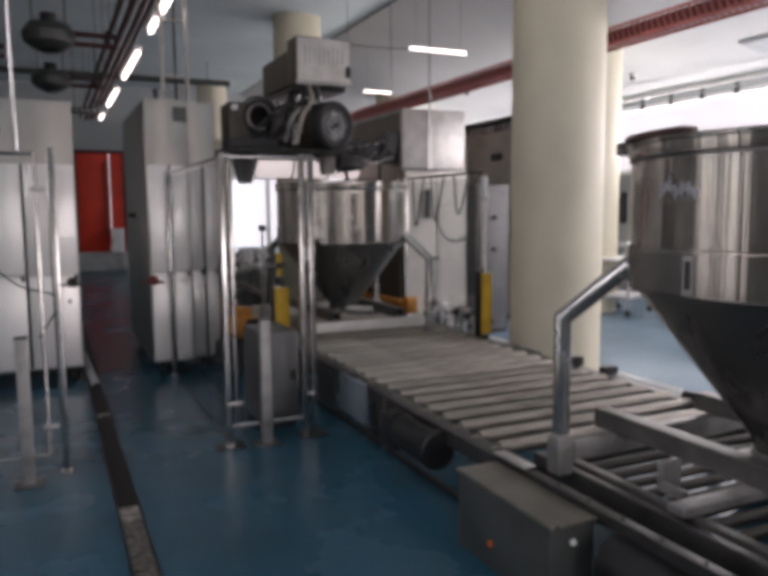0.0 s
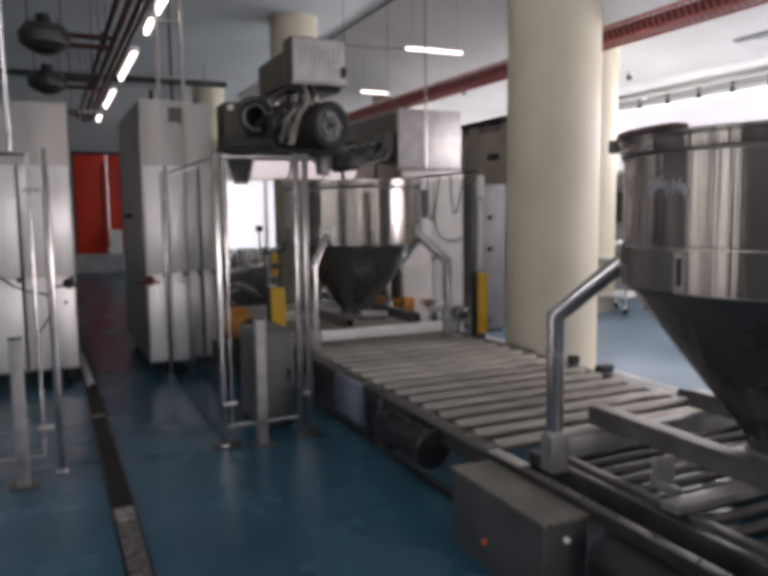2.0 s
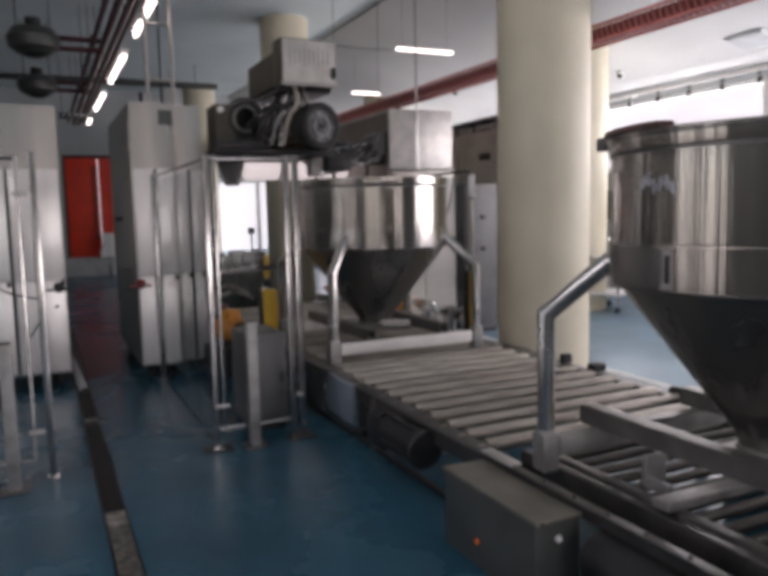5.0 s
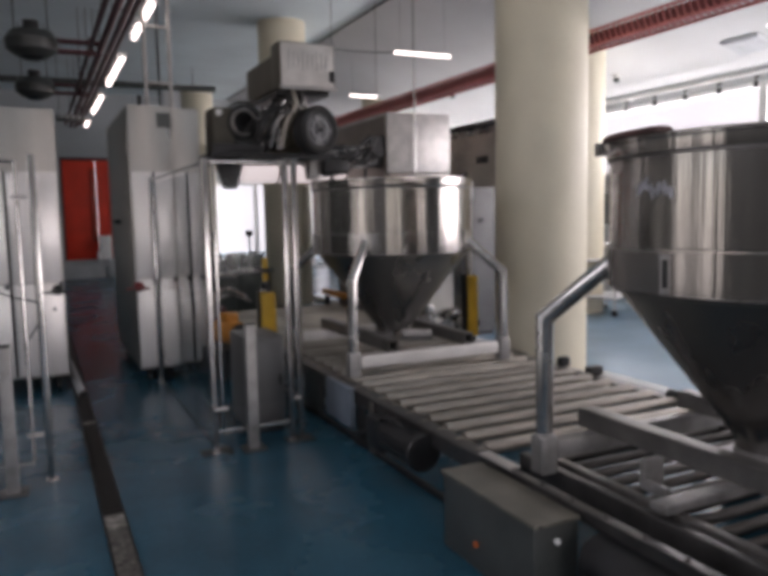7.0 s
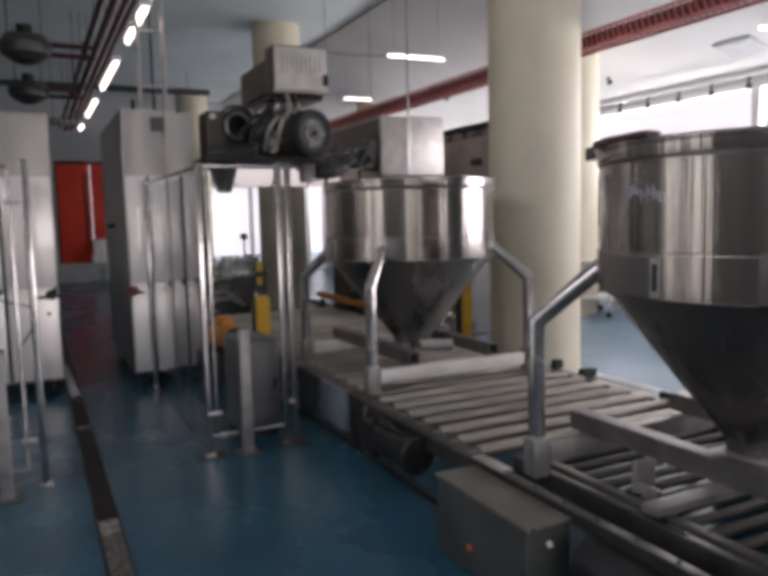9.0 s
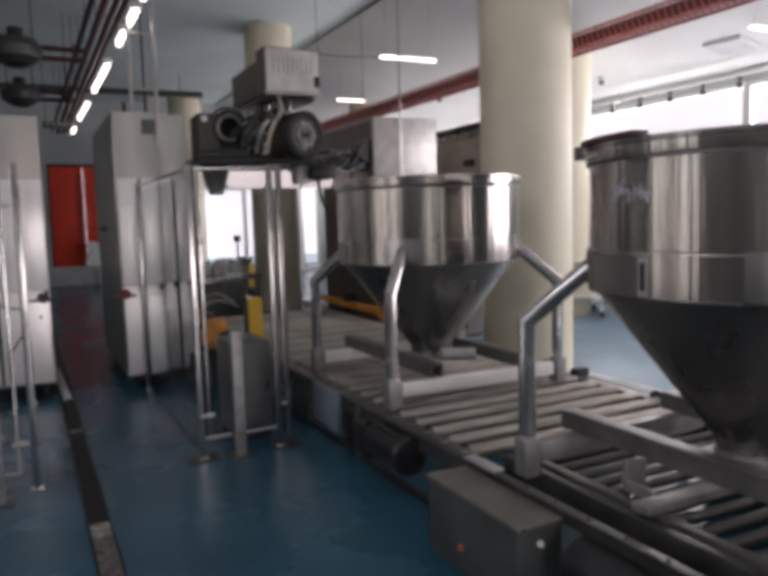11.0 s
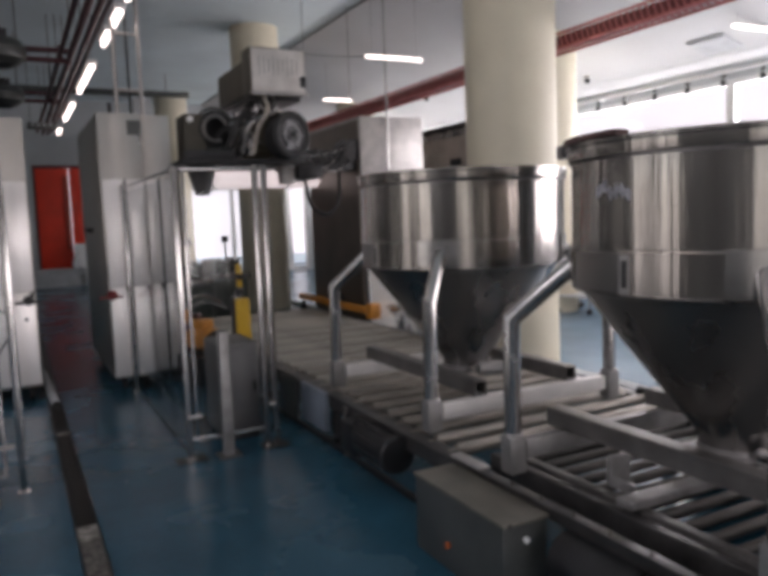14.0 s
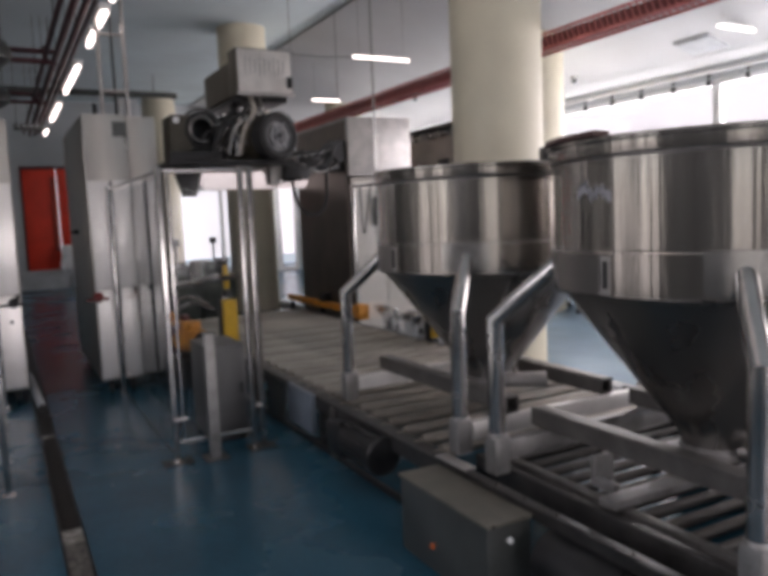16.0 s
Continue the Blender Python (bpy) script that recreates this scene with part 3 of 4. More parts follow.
for k in range(23):
    a = radians(169.5 + k * 0.72)
    mid = 1.672 + 0.012 * math.sin(k * 0.5) + 0.03 * math.exp(-((k - 7) / 2.5) ** 2) - ROLL_Z
    hh = 0.012 + 0.013 * math.sin(k * 0.8) ** 2 + 0.008 * math.sin(k * 1.9 + 1)
    cols.append([bm.verts.new((r * math.cos(a), r * math.sin(a), z)) for r, z in ((TUB_R - 0.001, mid - hh), (TUB_R + 0.0015, mid - hh), (TUB_R + 0.0015, mid + hh), (TUB_R - 0.001, mid + hh))])
for u, v in zip(cols, cols[1:]):
    for k in range(4):
        bm.faces.new((u[k], u[(k + 1) % 4], v[(k + 1) % 4], v[k]))
bm.faces.new(cols[0])
bm.faces.new(cols[-1][::-1])
bm_lid = curved_plate(bm_new(), 0.61, TUB_R + 0.03, 96, 181, 1.88 - ROLL_Z, 1.9 - ROLL_Z, 14)
lid = part("lid", bm_lid, material("red-brown lid paint", (0.1, 0.05, 0.045), 0.5, 0.1, 0.3, 9, 0.05, 80), hopB, "dark red-brown half lid on the rim")
part("hinge", B(-0.43, -0.37, 0.52, 0.6, 1.84 - ROLL_Z, 1.9 - ROLL_Z, bev=0.012), STEEL_DULL, lid)
part("emblem", bm, EMBLEM, hopB, "pale worn emblem")


# ---- fences ----
def fence(name, x, y, posts, label, rail_mat=STEEL_TUBE):
    f = thing(name, x, y, 0, label, "safety fence", "machine guards")
    for px, py in posts:
        bm = B(px - 0.02, px + 0.02, py - 0.02, py + 0.02, 0.01, 2.0, bev=0.004)
        box(bm, px - 0.035, px + 0.035, py - 0.035, py + 0.035, 0, 0.012, bev=0.003)
        part("post", bm, STEEL_TUBE, f)
    for (ax, ay), (bx, by) in zip(posts, posts[1:]):
        for z in ((0.14, 1.97) if ay == by else (1.97,)):
            part("rail", R((ax, ay, z), (bx, by, z), 0.014, 10), rail_mat, f)
        d = Vector((bx - ax, by - ay, 0))
        n = d.normalized()
        bm = bm_new()
        p0, p1 = Vector((ax, ay, 0)) + n * 0.05, Vector((bx, by, 0)) - n * 0.05
        side = Vector((-n.y, n.x, 0)) * 0.003
        vs = [bm.verts.new(p + s + Vector((0, 0, z))) for s in (side, -side) for p, z in ((p0, 0.3), (p1, 0.3), (p1, 1.93), (p0, 1.93))]
        for q in ((0, 1, 2, 3), (7, 6, 5, 4), (0, 4, 5, 1), (1, 5, 6, 2), (2, 6, 7, 3), (3, 7, 4, 0)):
            bm.faces.new([vs[i] for i in q])
        part("panel", bm, CLEAR, f, "clear plastic panel", smooth=False).visible_shadow = False
    return f


def gate(f, x0, x1, y, label="thin-tube gate leaf"):
    """A hinged leaf of thin tube beside a post."""
    bm = pipe(bm_new(), [(x1, y, 0.12), (x1, y, 1.96), (x0, y, 1.96)], 0.012, 10)
    pipe(bm, [(x0, y, 0.12), (x1, y, 0.12)], 0.012, 10)
    g = part("gate_leaf", bm, STEEL_TUBE, f, label)
    for z in (0.3, 1.75):
        part("hinge", B(x1 - 0.03, x1 + 0.06, y - 0.015, y + 0.015, z - 0.012, z + 0.012, bev=0.003), STEEL_WHITE, g)


f1 = fence("safety_fence", 1.06, 4.88, [(0, 2.4), (0, 0), (0.55, 0)], "stainless post fence with clear plastic panels around the filler")
part("post", B(0.6, 0.64, -0.01, 0.03, 0.0, 2.0, bev=0.004), STEEL_TUBE, f1)
part("seal", B(0.024, 0.034, -0.02, 0.0, 1.15, 1.98, bev=0.002), RUBBER, f1, "black sealing strip")
part("bracket", B(0.55, 0.62, -0.02, 0.02, 0.3, 0.32, bev=0.003), STEEL_WHITE, f1)
part("bracket", B(-0.01, 0.09, -0.03, 0.0, 0.29, 0.31, bev=0.003), STEEL_WHITE, f1)
part("floor_strip", B(0.014, 0.026, 0.05, 2.6, 0, 0.008, bev=0.003), GRATE, f1, "dark strip along the floor")
for x, y in ((-0.1, -0.03), (0.5, -0.03)):
    part("floor_plate", B(x, x + 0.2, y - 0.05, y + 0.1, 0, 0.008, bev=0.002), DARK, f1, "dark floor plate")
part("inner_post", B(0.045, 0.065, -0.01, 0.01, 0.14, 1.97, bev=0.003), STEEL_TUBE, f1)
f2 = fence("safety_fence", 0.03, 4.84, [(0, 2.5), (0, 0)], "stainless post fence with clear plastic panels beside the drain")
gate(f2, -1.6, -0.09, 0.0)
part("panel", B(-1.58, -0.12, -0.003, 0.003, 0.3, 1.93, bev=0), CLEAR, f2, "clear plastic panel").visible_shadow = False
f3 = fence("safety_fence", 3.87, 6.12, [(0, 0), (0, 1.7)], "stainless post fence on the far side of the conveyor", DARK)
for y in (0.25, 0.75, 1.2):
    part("cable", pipe(bm_new(), arc([(-0.01, y, 1.96), (-0.03, y + 0.05, 1.7), (-0.02, y + 0.2, 1.55 - 0.2 * y), (0.0, y + 0.3, 1.96)]), 0.009, 8), GREY_BOX, f3, "thin hanging cable")


def sensor_post(x, y, h):
    p = thing("sensor_post", x, y, 0, "short square stainless sensor post bolted to the floor", "post", "sensor posts")
    bm = B(-0.035, 0.035, -0.035, 0.035, 0.01, h, bev=0.005)
    part("post", bm, FOOT, p)
    part("base_plate", B(-0.08, 0.08, -0.08, 0.08, 0, 0.012, bev=0.003), RAIL, p)
    part("cap", B(-0.038, 0.038, -0.038, 0.038, h, h + 0.012, bev=0.003), RAIL, p)


sensor_post(1.31, 4.83, 0.87)
sensor_post(-0.18, 4.70, 0.88)
lc = thing("low_cabinet", 1.36, 5.14, 0, "low stainless cabinet behind the fence", "cabinet")
CAB_GREY = material("dull grey cabinet sheet", (0.14, 0.137, 0.137), 0.5, 0.4, 0.14, 4, 0.05, 70)
part("body", B(0, 0.29, 0, 0.5, 0.05, 0.72, bev=0.012), CAB_GREY, lc)
part("door", B(0.01, 0.28, -0.018, -0.001, 0.08, 0.69, bev=0.006), CAB_GREY, lc)
part("latch", B(0.235, 0.255, -0.03, -0.018, 0.36, 0.44, bev=0.004), DARK, lc)
part("plinth", B(0.02, 0.27, 0.02, 0.48, 0, 0.05, bev=0.004), DARK, lc)


# ---- cabinets ----
def cabinet(x0, x1, y0, y1, z0, z1, doors, label):
    c = thing("control_cabinet", x0, y0, 0, label, "cabinet", "stainless cabinets")
    w, d = x1 - x0, y1 - y0
    part("body", B(0, w, 0, d, z0, z1, bev=0.02), STEEL_SHEET, c)
    e = [0, *doors, w]
    for a, b in zip(e, e[1:]):
        dr = part("door", B(a + 0.014, b - 0.014, -0.022, -0.002, z0 + 0.03, 1.02, bev=0.006), DOOR_STEEL, c)
        part("upper_door", B(a + 0.014, b - 0.014, -0.022, -0.002, 1.035, 2.05, bev=0.006), DOOR_STEEL, c)
        if b < w:
            part("seam", B(b - 0.013, b + 0.013, -0.006, -0.001, z0 + 0.03, 2.05, bev=0), DARK, c, "dark gap between doors")
        part("handle", B(b - 0.05, b - 0.02, -0.06, -0.022, 0.98, 1.03, bev=0.008), DARK, dr)
    for px in (0.1, w - 0.1):
        for py in (0.1, d - 0.1):
            bm = R((px - 0.02, py, 0.05), (px + 0.02, py, 0.05), 0.05, 16)
            box(bm, px - 0.03, px + 0.03, py - 0.03, py + 0.03, 0.08, z0, bev=0.003)
            part("caster", bm, RUBBER, c)
    return c


c1 = cabinet(0.87, 1.27, 7.32, 9.4, 0.13, 2.68, (0.215,), "tall stainless steel cabinet with narrow doors on casters")
part("vent", B(0.27, 0.4, -0.012, 0.0, 2.47, 2.61), GREY_BOX, c1, "brown-grey vent plate")
part("side_handle", B(-0.06, -0.002, 1.02, 1.28, 1.555, 1.595, bev=0.008), DARK, c1)
LATCH_RED = material("dark red latch plastic", (0.16, 0.015, 0.015), 0.4, 0, 0.2, 9, 0.03, 80)


def latch(c, x, mat):
    """A swing latch with a pointed boss and a flat lever."""
    k = part("latch", R((x, -0.022, 0.955), (x, -0.05, 0.955), 0.05, 20, 0.022), mat, c)
    part("lever", B(x - 0.12, x + 0.09, -0.07, -0.045, 0.925, 0.95, bev=0.008), mat, k)


latch(c1, 0.03, LATCH_RED)
for k in range(2):
    part("hinge", B(0.205, 0.228, -0.035, -0.02, 0.4 + k * 1.3, 0.52 + k * 1.3, bev=0.004), STEEL_TUBE, c1)
c3 = cabinet(1.28, 1.56, 7.42, 9.4, 0.13, 2.68, (0.14,), "slim stainless steel cabinet beside a taller one")
c2 = cabinet(-0.75, 0.25, 7.45, 9.2, 0.13, 2.63, (0.55,), "tall stainless steel cabinet on casters behind a clear fence")
latch(c2, 0.93, DARK)
part("knob", R((0.9, -0.06, 0.78), (0.9, -0.02, 0.78), 0.016, 12), DARK, c2)
part("hose", pipe(bm_new(), arc([(0.3, -0.03, 1.1), (0.5, -0.05, 0.92), (0.78, -0.04, 0.86), (0.8, -0.03, 0.72), (0.62, -0.03, 0.45)]), 0.008, 8), RUBBER, c2, "thin dark hose")
g = part("floor_tube", R((1.025, 1.159, 0.04), (1.075, -0.49, 0.04), 0.038, 20), GREY_LIGHT, c2, "pale tube on the floor")
part("end_cap", R((1.075, -0.49, 0.04), (1.075 + 0.003, -0.49 - 0.03, 0.04), 0.039, 20), RUBBER, g)


# ---- grey box ----
def near_box():
    g = thing("junction_box", 1.755, 2.25, 0, "grey painted steel control box beside the conveyor", "control box")
    part("body", B(-0.02, 0.2, -0.02, 0.69, 0.0, 0.357, bev=0.006), GREY_BOX, g)
    part("lid", B(-0.028, 0.204, -0.035, 0.7, 0.358, 0.375, bev=0.005), LID, g, "olive-grey lid, top light in tone")
    part("button", R((0.09, -0.02, 0.285), (0.09, -0.034, 0.285), 0.013, 20), WHITE, g, "white push button")
    part("pilot_lamp", R((-0.02, 0.4, 0.12), (-0.032, 0.4, 0.12), 0.015, 20), LAMP_AMBER, g, "amber pilot lamp")
    part("screw", R((0.0, -0.034, 0.366), (0.0, -0.039, 0.366), 0.008, 10), STEEL_TUBE, g)


near_box()


# ---- filling machine ----
def filler():
    t = thing("filling_machine", 3.92, 8.0, 0, "stainless filling tower with a motor-driven head over the conveyor", "machine")
    part("tower_top", B(0, 0.88, 0, 1.7, 2.1, 2.82, bev=0.015), STEEL_WHITE, t)
    part("tower_body", B(0.03, 0.93, 0.02, 1.68, 0.1, 2.09, bev=0.015), STEEL_SHEET, t)
    part("side_cover", B(-0.012, 0.0, 0.05, 1.66, 0.3, 2.78, bev=0.004), SIDE_COVER, t, "brown-grey side cover, shade put into its dark tone")
    for a, b in ((0.05, 0.46), (0.48, 0.91)):
        part("door", B(a, b, 0.0, 0.018, 0.16, 2.04, bev=0.005), CREAM, t)
    part("handle", B(0.44, 0.5, -0.03, 0.0, 0.98, 1.02, bev=0.008), DARK, t)
    for x in (0.1, 0.86):
        for y in (0.1, 1.6):
            part("foot", R((x, y, 0), (x, y, 0.1), 0.03, 12), STEEL_TUBE, t)
    part("arm", B(-0.95, 0.0, 0.1, 0.45, 2.18, 2.42, bev=0.02), DARK, t, "black steel arm")
    part("arm_hub", R((-0.07, 0.05, 2.42), (-0.07, 0.4, 2.42), 0.13, 28), DARK, t, "round black hub")
    # control box on top of the head
    x0 = -1.57
    c = part("head_cabinet", B(x0, x0 + 0.6, -0.78, -0.5, 2.9, 3.36, bev=0.01), HEAD_BOX, t, "pale control box on the head")
    part("cover", B(x0 + 0.015, x0 + 0.585, -0.8, -0.781, 2.925, 3.345, bev=0.006), HEAD_FACE, c, "front cover, the box's lit side in pale grey")
    part("rear_box", B(x0 + 0.01, x0 + 0.5, -0.499, 0.5, 2.92, 3.27, bev=0.01), HEAD_BOX, c, "olive-grey rear box, shade put into the dark tone")
    for i in range(9):
        hb = 0.03 * ((i * 7) % 3) / 2
        part("print_bar", B(x0 + 0.09 + i * 0.05, x0 + 0.1 + i * 0.05, -0.803, -0.8, 3.08 + hb, 3.27 - hb, bev=0), FOOT, c)
    part("socket", B(x0 + 0.53, x0 + 0.58, -0.83, -0.8, 2.97, 3.08, bev=0.006), DARK, c)
    part("edge_strip", B(x0 - 0.004, x0 + 0.604, -0.82, -0.775, 2.885, 2.92, bev=0.004), STEEL_WHITE, c, "bright lower edge")
    part("tray", B(x0, x0 + 0.56, -0.7, 0.4, 2.84, 2.885, bev=0.006), DARK, t)
    for y in (-0.5, 0.2):
        part("strut", R((x0 + 0.05, y, 2.3), (x0 + 0.12, y, 2.86), 0.03, 12), STEEL_DULL, t)
    # motor
    mx, mz = -1.15, 2.5
    m = part("motor", lathe(bm_new(), [(0.0, -0.02), (0.17, -0.02), (0.185, 0.0), (0.185, 0.55), (0.15, 0.6), (0.0, 0.6)], 40), MOTOR, t, "dark drive motor")
    m.matrix_basis = Matrix.Translation((-1.2, -0.68, 2.485)) @ Matrix.Rotation(radians(19), 4, "Z") @ Matrix.Rotation(radians(-90), 4, "X") @ Matrix.Scale(1.12, 4)
    part("cowl", lathe(bm_new(), [(0.145, -0.12), (0.19, -0.135), (0.222, -0.115), (0.222, 0.015), (0.18, 0.02), (0.17, 0.0), (0.145, -0.03)], 48), RUBBER, m, "black fan cowl")
    g = part("grille", lathe(bm_new(), [(0.0, -0.1), (0.04, -0.125), (0.05, -0.09), (0.075, -0.095), (0.08, -0.115), (0.1, -0.115), (0.105, -0.09), (0.13, -0.09), (0.145, -0.115)], 40), GRILLE, m, "grey ribbed fan grille")
    for k in range(6):
        part("spoke", B(0.04, 0.145, -0.006, 0.006, -0.12, -0.1, bev=0.002), GRILLE, g).matrix_basis = Matrix.Rotation(radians(60 * k), 4, "Z")
    part("hub_cap", R((0, 0, -0.11), (0, 0, -0.135), 0.022, 16), RUBBER, g)
    for k in range(16):
        part("fin", B(0.18, 0.197, -0.005, 0.005, 0.12, 0.52, bev=0.002), MOTOR, m).matrix_basis = Matrix.Rotation(radians(22.5 * k), 4, "Z")
    part("terminal_box", B(-0.09, 0.05, -0.26, -0.17, 0.2, 0.4, bev=0.012), HEAD_BOX, m, "small terminal box")
    part("band", lathe(bm_new(), [(0.184, 0.53), (0.202, 0.535), (0.202, 0.56), (0.184, 0.565)], 40), STEEL_DULL, m)
    part("gear_block", B(mx - 0.42, mx - 0.1, -0.35, 0.3, 2.32, 2.68, bev=0.05), DARK, t)
    # belt guard and coils
    w = part("belt_guard", lathe(bm_new(), [(0.0, -0.06), (0.2, -0.06), (0.25, -0.03), (0.26, 0.04), (0.22, 0.08), (0.0, 0.08)], 40), DARK, t, "round black belt guard")
    w.matrix_basis = Matrix.Translation((-1.85, -0.3, 2.53)) @ Matrix.Rotation(radians(25), 4, "Z") @ Matrix.Rotation(radians(-90), 4, "X") @ Matrix.Scale(0.85, 4)
    for k, rr in enumerate((0.2, 0.16, 0.12)):
        ring = [(-1.88 + rr * math.cos(a), -0.47 - 0.02 * k, 2.57 + rr * math.sin(a) * 1.05) for a in [radians(20 + 11 * i) for i in range(26)]]
        part("hose", pipe(bm_new(), ring, 0.017, 8), (GREY_BOX, RUBBER, STEEL_DULL)[k], t, "coiled hose")
    part("hose", pipe(bm_new(), arc([(-1.62, -0.5, 2.35), (-1.5, -0.55, 2.6), (-1.35, -0.5, 2.75), (-1.45, -0.4, 2.86)]), 0.026, 10), STEEL_DULL, t, "grey ribbed conduit")
    part("hose", pipe(bm_new(), arc([(-1.8, -0.5, 2.3), (-1.6, -0.58, 2.5), (-1.52, -0.5, 2.7), (-1.5, -0.4, 2.86)]), 0.018, 10), RUBBER, t)
    for k, (xa, xb) in enumerate(((-1.42, -1.5), (-1.33, -1.62), (-1.5, -1.78))):
        part("hose", pipe(bm_new(), arc([(xa, -0.72, 2.9), (xa + 0.03, -0.8, 2.72), (xb, -0.78, 2.6), (xb - 0.05, -0.7, 2.3)]), 0.024 - 0.004 * k, 10), (BROWN, STEEL_DULL, RUBBER)[k], t, "bent hose below the head box")
    part("rear_motor", B(-2.2, -1.98, -0.5, -0.1, 2.25, 2.72, bev=0.03), HEAD_BOX, t, "olive drive box")
    part("knob", R((-2.14, -0.5, 2.66), (-2.14, -0.54, 2.66), 0.03, 16), WHITE, t, "pale round cap")
    part("base_plate", B(-2.28, -1.0, -0.72, 0.5, 2.2, 2.245, bev=0.008), DARK, t, "black base plate")
    part("beam", B(-2.26, -1.75, -0.74, -0.66, 2.245, 2.33, bev=0.01), DARK, t)
    part("spout", lathe(bm_new(), [(0.0, -0.2), (0.07, -0.2), (0.13, 0.0), (0.16, 0.12), (0.0, 0.12)], 28, (0, 0)), DARK, t, "black filling spout").location = (-2.05, -0.5, 2.09)
    part("spout", lathe(bm_new(), [(0.0, -0.1), (0.1, -0.1), (0.11, 0.1), (0.0, 0.1)], 28), STEEL_WHITE, t, "pale metal outlet").location = (-1.05, -0.3, 2.1)
    # Bright duct behind the head; it glows though it is no lamp.
    d = part("work_lamp", lathe(bm_new(), [(0.0, -0.04), (0.1, -0.03), (0.155, 0.01), (0.18, 0.06), (0.18, 1.42), (0.0, 1.42)], 40), DUCT_GLOW, t, "pale horizontal duct, its brightness put in as glow")
    d.matrix_basis = Matrix.Translation((-1.42, 1.45, 2.22)) @ Matrix.Rotation(radians(90), 4, "Y")
    for z in (0.45, 0.95):
        part("clamp", lathe(bm_new(), [(0.179, z), (0.19, z + 0.004), (0.19, z + 0.03), (0.179, z + 0.034)], 40), STEEL_TUBE, d)
    part("bracket", B(-1.0, -0.7, -0.5, 0.2, 2.05, 2.2, bev=0.03), DARK, t)
    part("hose", pipe(bm_new(), arc([(-0.78, -0.1, 2.12), (-0.74, -0.15, 1.75), (-0.55, -0.2, 1.62), (-0.36, -0.15, 1.78), (-0.3, 0.0, 2.2), (-0.15, 0.1, 2.4)]), 0.022, 10), RUBBER, t, "black hanging hose loop")
    rnd = random.Random(5)
    for k in range(16):
        a = Vector((rnd.uniform(-2.1, -1.3), rnd.uniform(-0.62, -0.3), rnd.uniform(2.25, 2.45)))
        b = Vector((rnd.uniform(-1.6, -1.2), rnd.uniform(-0.55, -0.2), rnd.uniform(2.8, 2.88)))
        m1, m2 = a.lerp(b, 0.35) + Vector((rnd.uniform(-0.18, 0.1), -0.1, rnd.uniform(0, 0.15))), a.lerp(b, 0.7) + Vector((rnd.uniform(-0.1, 0.12), -0.08, rnd.uniform(-0.05, 0.1)))
        part("cable", pipe(bm_new(), arc([a, m1, m2, b]), rnd.choice((0.008, 0.012, 0.018)), 8), rnd.choice((RUBBER, RUBBER, DARK, STEEL_DULL)), t)
    for k in range(9):
        a = Vector((rnd.uniform(-1.0, -0.75), rnd.uniform(-0.5, -0.1), rnd.uniform(2.15, 2.4)))
        b = Vector((rnd.uniform(-0.25, -0.05), rnd.uniform(-0.05, 0.3), rnd.uniform(2.2, 2.6)))
        mid = a.lerp(b, 0.5) + Vector((0, -0.1, rnd.uniform(-0.3, 0.05)))
        part("cable", pipe(bm_new(), arc([a, mid, b]), rnd.choice((0.01, 0.014)), 8), rnd.choice((RUBBER, DARK, STEEL_DULL)), t)
    part("hose", pipe(bm_new(), arc([(0.5, -0.04, 1.7), (0.42, -0.1, 1.5), (0.5, -0.12, 1.25), (0.75, -0.1, 1.2), (0.95, -0.04, 1.28)]), 0.011, 8), GREY_BOX, t, "grey hose on the door")
    part("spray_gun", B(0.3, 0.36, -0.09, -0.02, 1.5, 1.85, bev=0.015), GREY_BOX, t, "grey hand gun on its hook")


filler()


def conduit(x, y, z0, z1, label):
    c = thing("conduit", x, y, z0, label, "conduit")
    part("pipe", R((0, 0, 0), (0, 0, z1 - z0), 0.012, 10), STEEL_TUBE, c)
    part("flange", R((0, 0, z1 - z0 - 0.02), (0, 0, z1 - z0 + 0.002), 0.05, 16), STEEL_WHITE, c)


conduit(4.27, 7.95, 2.1, ZC, "thin pale conduit from the ceiling to the filling tower")
conduit(-0.15, 4.86, 1.98, ZC, "thin pale conduit from the ceiling to the fence")


# ---- side machines ----
def oven():
    o = thing("oven", 5.95, 8.4, 0, "large grey-brown steel oven with a dark top rim", "oven")
    part("body", B(0, 0.65, 0, 5.0, 0.1, 2.72, bev=0.02), BROWN, o)
    part("top_rim", B(-0.04, 0.69, -0.04, 5.04, 2.82, 2.9, bev=0.01), DARK, o, "black top rim")
    part("top_band", B(0.01, 0.64, 0.01, 4.99, 2.72, 2.82, bev=0.004), STEEL_DULL, o)
    for y in (0.15, 1.35, 2.55, 3.75):
        d = part("door", B(-0.02, 0.0, y, y + 1.1, 0.4, 2.5, bev=0.006), BROWN, o)
        part("handle", B(-0.07, -0.02, y + 0.08, y + 0.14, 1.2, 1.6, bev=0.01), DARK, d)
        part("label_plate", B(-0.026, -0.02, y + 0.3, y + 0.6, 2.3, 2.4, bev=0.002), DARK, d)
    part("plinth", B(0.05, 0.6, 0.05, 4.95, 0, 0.1, bev=0.004), DARK, o)


oven()


